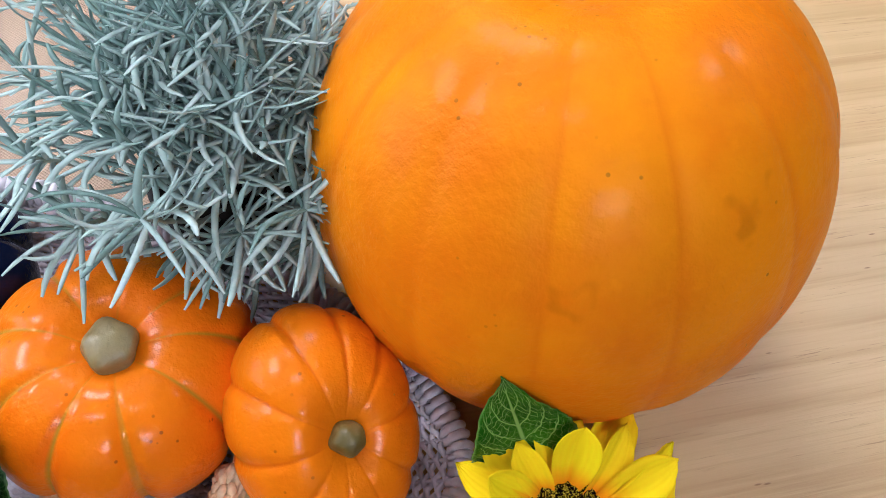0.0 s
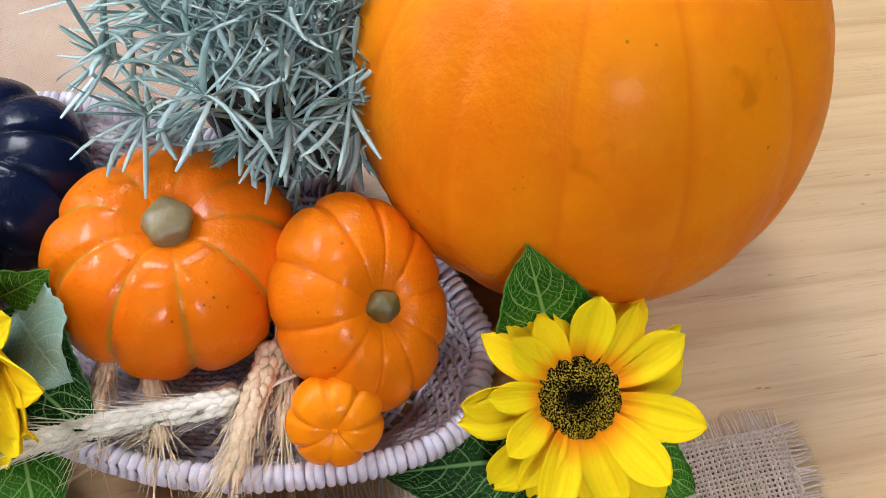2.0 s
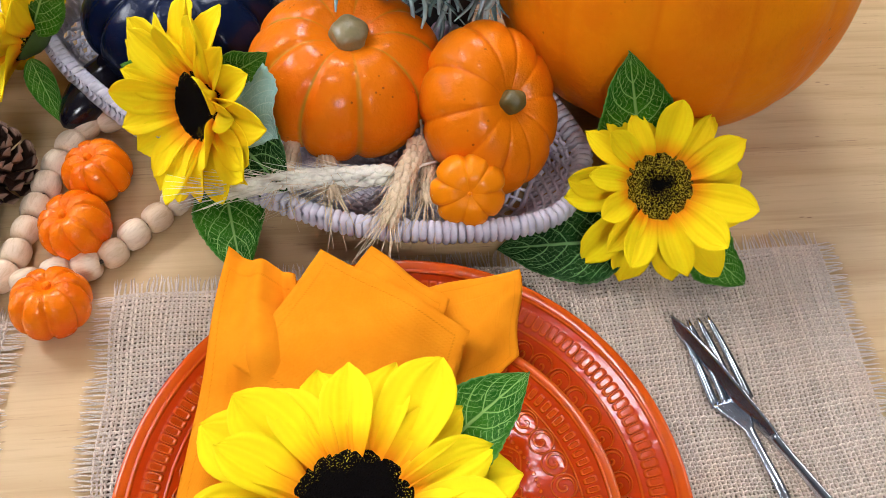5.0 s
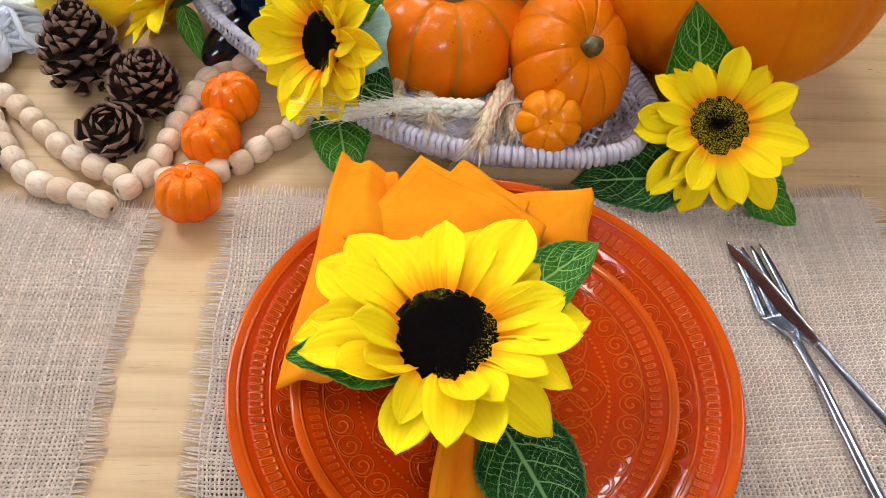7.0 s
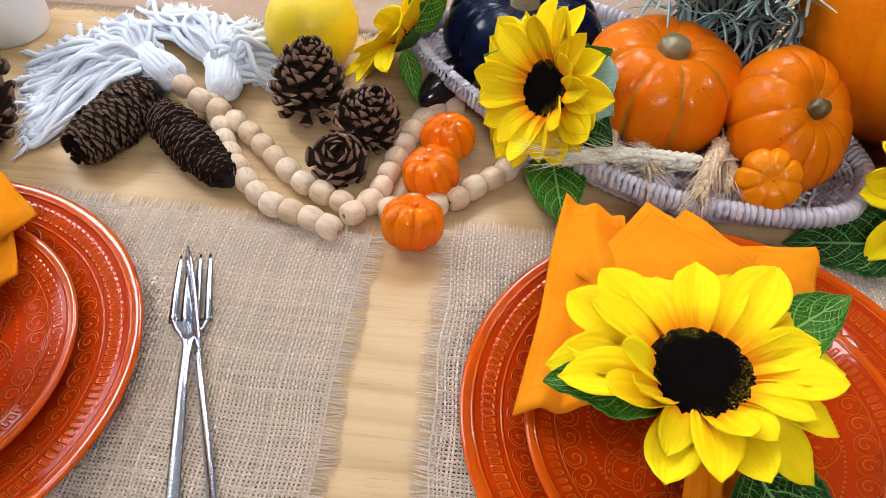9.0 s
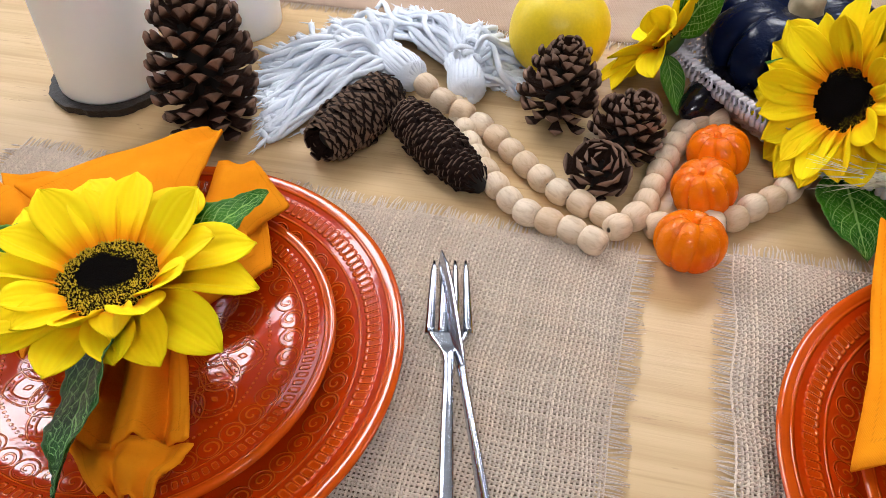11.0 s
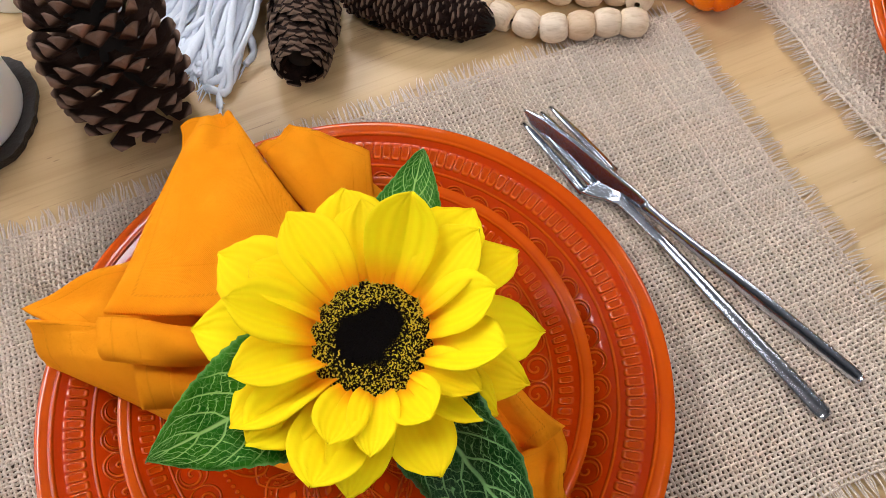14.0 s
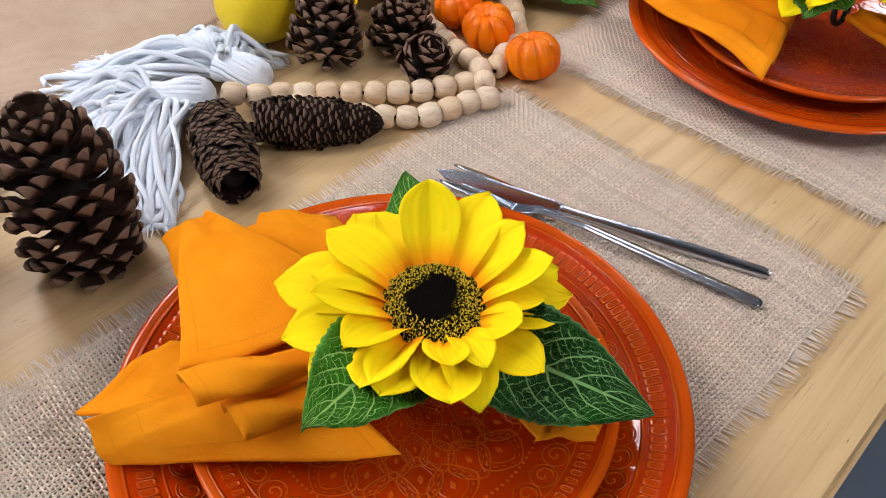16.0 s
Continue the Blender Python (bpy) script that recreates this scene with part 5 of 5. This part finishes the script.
def lying(base, tip, radius):
    b, t = Vector(base), Vector(tip)
    return basis(b, t - b, (0, 0, 1)), (t - b).length


m, h = lying((-0.180, 0.106, 0.019), (-0.209, 0.036, 0.017), 0.018)
pine_cone("long dark spruce cone lying on the table", m, h, 0.021, 30, 10, 50, 60, 0.0140, 0.66, 6, CONE_DARK, True, lambda t: math.sin(math.pi * (0.20 + 0.62 * t)) ** 0.6, root=0.56)
m, h = lying((-0.100, 0.0235, 0.010), (-0.166, 0.076, 0.018), 0.016)
pine_cone("long closed dark spruce cone lying beside wooden beads", m, h, 0.018, 34, 10, 58, 50, 0.0125, 0.62, 7, CONE_DARK, True, lambda t: math.sin(math.pi * (0.12 + 0.72 * t)) ** 0.65, root=0.56)


# ---- wooden beads and tassels ----
BEAD_MESH = lathe("bead", [(0.0016, -0.0072), (0.0046, -0.0078), (0.0068, -0.0062), (0.0080, -0.0030), (0.0083, 0.0), (0.0080, 0.0030), (0.0068, 0.0062), (0.0046, 0.0078), (0.0016, 0.0072)], 28)
STRANDS = [
    [(-0.160, 0.107, 0.021), (-0.147, 0.100, 0.016), (-0.123, 0.0910, 0.0105), (-0.104, 0.0780, 0.0085), (-0.082, 0.0570, 0.0085), (-0.058, 0.0360, 0.0085), (-0.036, 0.0245, 0.0085), (-0.026, 0.0200, 0.0085)],
    [(-0.138, 0.108, 0.0085), (-0.121, 0.0700, 0.0085), (-0.107, 0.0480, 0.0085), (-0.094, 0.0310, 0.0085), (-0.073, 0.0120, 0.0085), (-0.044, 0.0020, 0.0095), (-0.029, -0.0045, 0.0095)],
    [(0.006, 0.018, 0.0085), (0.020, 0.024, 0.0085), (0.0433, 0.0300, 0.0085), (0.058, 0.046, 0.0085), (0.076, 0.064, 0.0085), (0.088, 0.084, 0.0085)],
    [(-0.0170, 0.0100, 0.0095), (-0.0055, 0.0260, 0.0090), (-0.001, 0.0460, 0.0085), (0.003, 0.0680, 0.0085), (0.008, 0.0900, 0.0085), (0.013, 0.1060, 0.0085), (0.022, 0.1260, 0.0085), (0.036, 0.132, 0.0085)],
]
garland = thing("bead_garland", "string of pale wooden beads with white cotton tassels on the table", "garland", pose(-0.05, 0.05, 0.0))
off = np.array([-0.05, 0.05, 0.0])
rng = np.random.default_rng(31)
for line in STRANDS:
    p = spline(line, 300)
    part("cord", tubes("cord", [p[::6] - off], [0.0012], 6), CORD, garland, "dark threaded cord")
    step = np.concatenate([[0], np.cumsum(np.linalg.norm(np.diff(p, axis=0), axis=1))])
    count = round(step[-1] / 0.0156)
    for k in range(count + 1):
        s = min(step[-1], k * step[-1] / count)
        i = int(np.searchsorted(step, s).clip(1, 298))
        d = Vector(p[i + 1] - p[i - 1])
        grow = 1 + rng.normal() * 0.03
        m = basis(Vector(p[i] - off), d, (0.3, 0.2, 0.9)) @ pose(0, 0, 0, rng.normal() * 5, rng.normal() * 5, rng.random() * 360) @ Matrix.Diagonal((grow, grow, grow * 0.98, 1))
        part("bead", BEAD_MESH, BEAD, garland, m=m)


def tassel(head, tail_dirs, seed, count=70):
    """A knotted head and a spread of soft strands that sink to the table."""
    h = np.array(head)
    ob_rng = np.random.default_rng(seed)
    strands, rad = [], []
    for k in range(count):
        q = tail_dirs[k % len(tail_dirs)]
        nxt = tail_dirs[(k + 1) % len(tail_dirs)] if (k % len(tail_dirs)) < len(tail_dirs) - 1 else q
        f = ob_rng.random()
        e = np.array(q) * (1 - f) + np.array(nxt) * f + np.array([*(ob_rng.normal(size=2) * 0.008), 0])
        d = e - h
        height = 0.0035 + 0.022 * ob_rng.random() * (1 if k % 3 else 0.4)
        wig = ob_rng.normal(size=(3, 3)) * np.array([0.0062, 0.0062, 0.0022])
        start = h + d / np.linalg.norm(d) * 0.006 + ob_rng.normal(size=3) * 0.003
        pts = [start, h + d * 0.3 + wig[0] + np.array([0, 0, height * 0.9]), h + d * 0.6 + wig[1] + np.array([0, 0, height * 0.55]), h * 0.12 + e * 0.88 + wig[2] * 0.8, e]
        pts = np.array(pts)
        pts[:, 2] = np.maximum(pts[:, 2], 0.0015)
        pts[-1, 2] = 0.0015 + 0.003 * ob_rng.random()
        strands.append(spline(pts, 18) - off)
        rad.append(np.full(18, 0.0017 + 0.0008 * ob_rng.random()) * (1 + 0.10 * np.sin(np.arange(18) * 2.1 + k)))
        for _ in range(3):
            b = pts[-1] + ob_rng.normal(size=3) * np.array([0.003, 0.003, 0.0005]) + d / np.linalg.norm(d) * 0.006
            strands.append(np.stack([pts[-1], (pts[-1] + b) / 2, b]) - off)
            rad.append([0.0006, 0.0004, 0.0002])
    tagged(part("tassel_fringe", tubes("strands", strands, rad, 6), COTTON, garland, "loose white cotton strands"), kind="stuff")


def tassel_head(p, d, long, r):
    prof = [(0.0, 0.0), (r * 0.75, 0.0008), (r * 0.98, long * 0.12), (r, long * 0.5), (r * 0.96, long * 0.85), (r * 0.8, long)]
    head = part("tassel_head", lathe("tassel_head", prof, 28), COTTON, garland, "wound white cotton head", basis(Vector(p) - Vector(off), d))
    tufts = []
    for k in range(26):
        a = k * 2 * math.pi / 26 + 0.1 * math.sin(k * 5)
        q = r * (0.94 + 0.06 * math.sin(k * 7))
        tufts.append([(q * f * math.cos(a + t * 0.5), q * f * math.sin(a + t * 0.5), long * t) for t, f in ((-0.02, 0.25), (0.06, 0.72), (0.25, 0.98), (0.5, 1.03), (0.75, 0.97), (1.0, 0.85), (1.25, 1.0))])
    tagged(part("tuft_coat", tubes("tuft_coat", tufts, [0.0021] * 26, 6), COTTON, head), kind="stuff")


tassel_head((-0.169, 0.117, 0.019), (-0.75, 0.45, 0.0), 0.030, 0.0125)
tassel((-0.194, 0.133, 0.016), [(-0.250, 0.055, 0.002), (-0.262, 0.072, 0.002), (-0.272, 0.100, 0.002), (-0.285, 0.128, 0.002), (-0.280, 0.155, 0.002), (-0.262, 0.180, 0.002), (-0.245, 0.195, 0.002)], 41, 210)
tassel_head((-0.130, 0.110, 0.016), (-0.35, 0.90, 0.05), 0.030, 0.0118)
tassel((-0.141, 0.140, 0.015), [(-0.235, 0.205, 0.002), (-0.215, 0.225, 0.002), (-0.190, 0.222, 0.002), (-0.160, 0.215, 0.002), (-0.125, 0.205, 0.002), (-0.112, 0.180, 0.002), (-0.108, 0.150, 0.002)], 43, 160)


# ---- candles ----
def candle(x, y, r, h, slice_r, group="candles"):
    ob = thing("candle", "ivory pillar candle standing on a slice of dark bark", "candle", pose(x, y, 0.0065 if slice_r else 0.0), group)
    part("wax", lathe("wax", [(0.0, 0.0), (r * 0.985, 0.0), (r, 0.0015), (r, h - 0.003), (r * 0.97, h), (r * 0.90, h - 0.001), (r * 0.80, h - 0.006), (0.0, h - 0.009)], 72), WAX, ob)
    part("wick", tubes("wick", [[(0, 0, h - 0.010), (0.0004, 0, h - 0.003), (0.0015, 0.0005, h + 0.002)]], [0.0008], 6), RING, ob, "burnt dark wick")
    if slice_r:
        bm = bmesh.new()
        bmesh.ops.create_cone(bm, cap_ends=True, segments=64, radius1=slice_r * 0.97, radius2=slice_r, depth=0.0065, matrix=Matrix.Translation((0, 0, 0.00325)))
        for v in bm.verts:
            a = math.atan2(v.co.y, v.co.x)
            k = 1 + 0.02 * math.sin(a * 5) + 0.012 * math.sin(a * 13 + 1) + 0.01 * math.sin(a * 29)
            v.co.x *= k
            v.co.y *= k
        me = bpy.data.meshes.new("candle_coaster")
        bm.to_mesh(me)
        bm.free()
        tagged(part("candle_coaster", me, SLATE, None, m=pose(x, y, 0), smooth=False), "thin round slice of dark bark under a candle", "coaster")


candle(-0.392, 0.087, 0.0385, 0.125, 0.0455)
candle(-0.338, 0.186, 0.034, 0.100, 0.0)
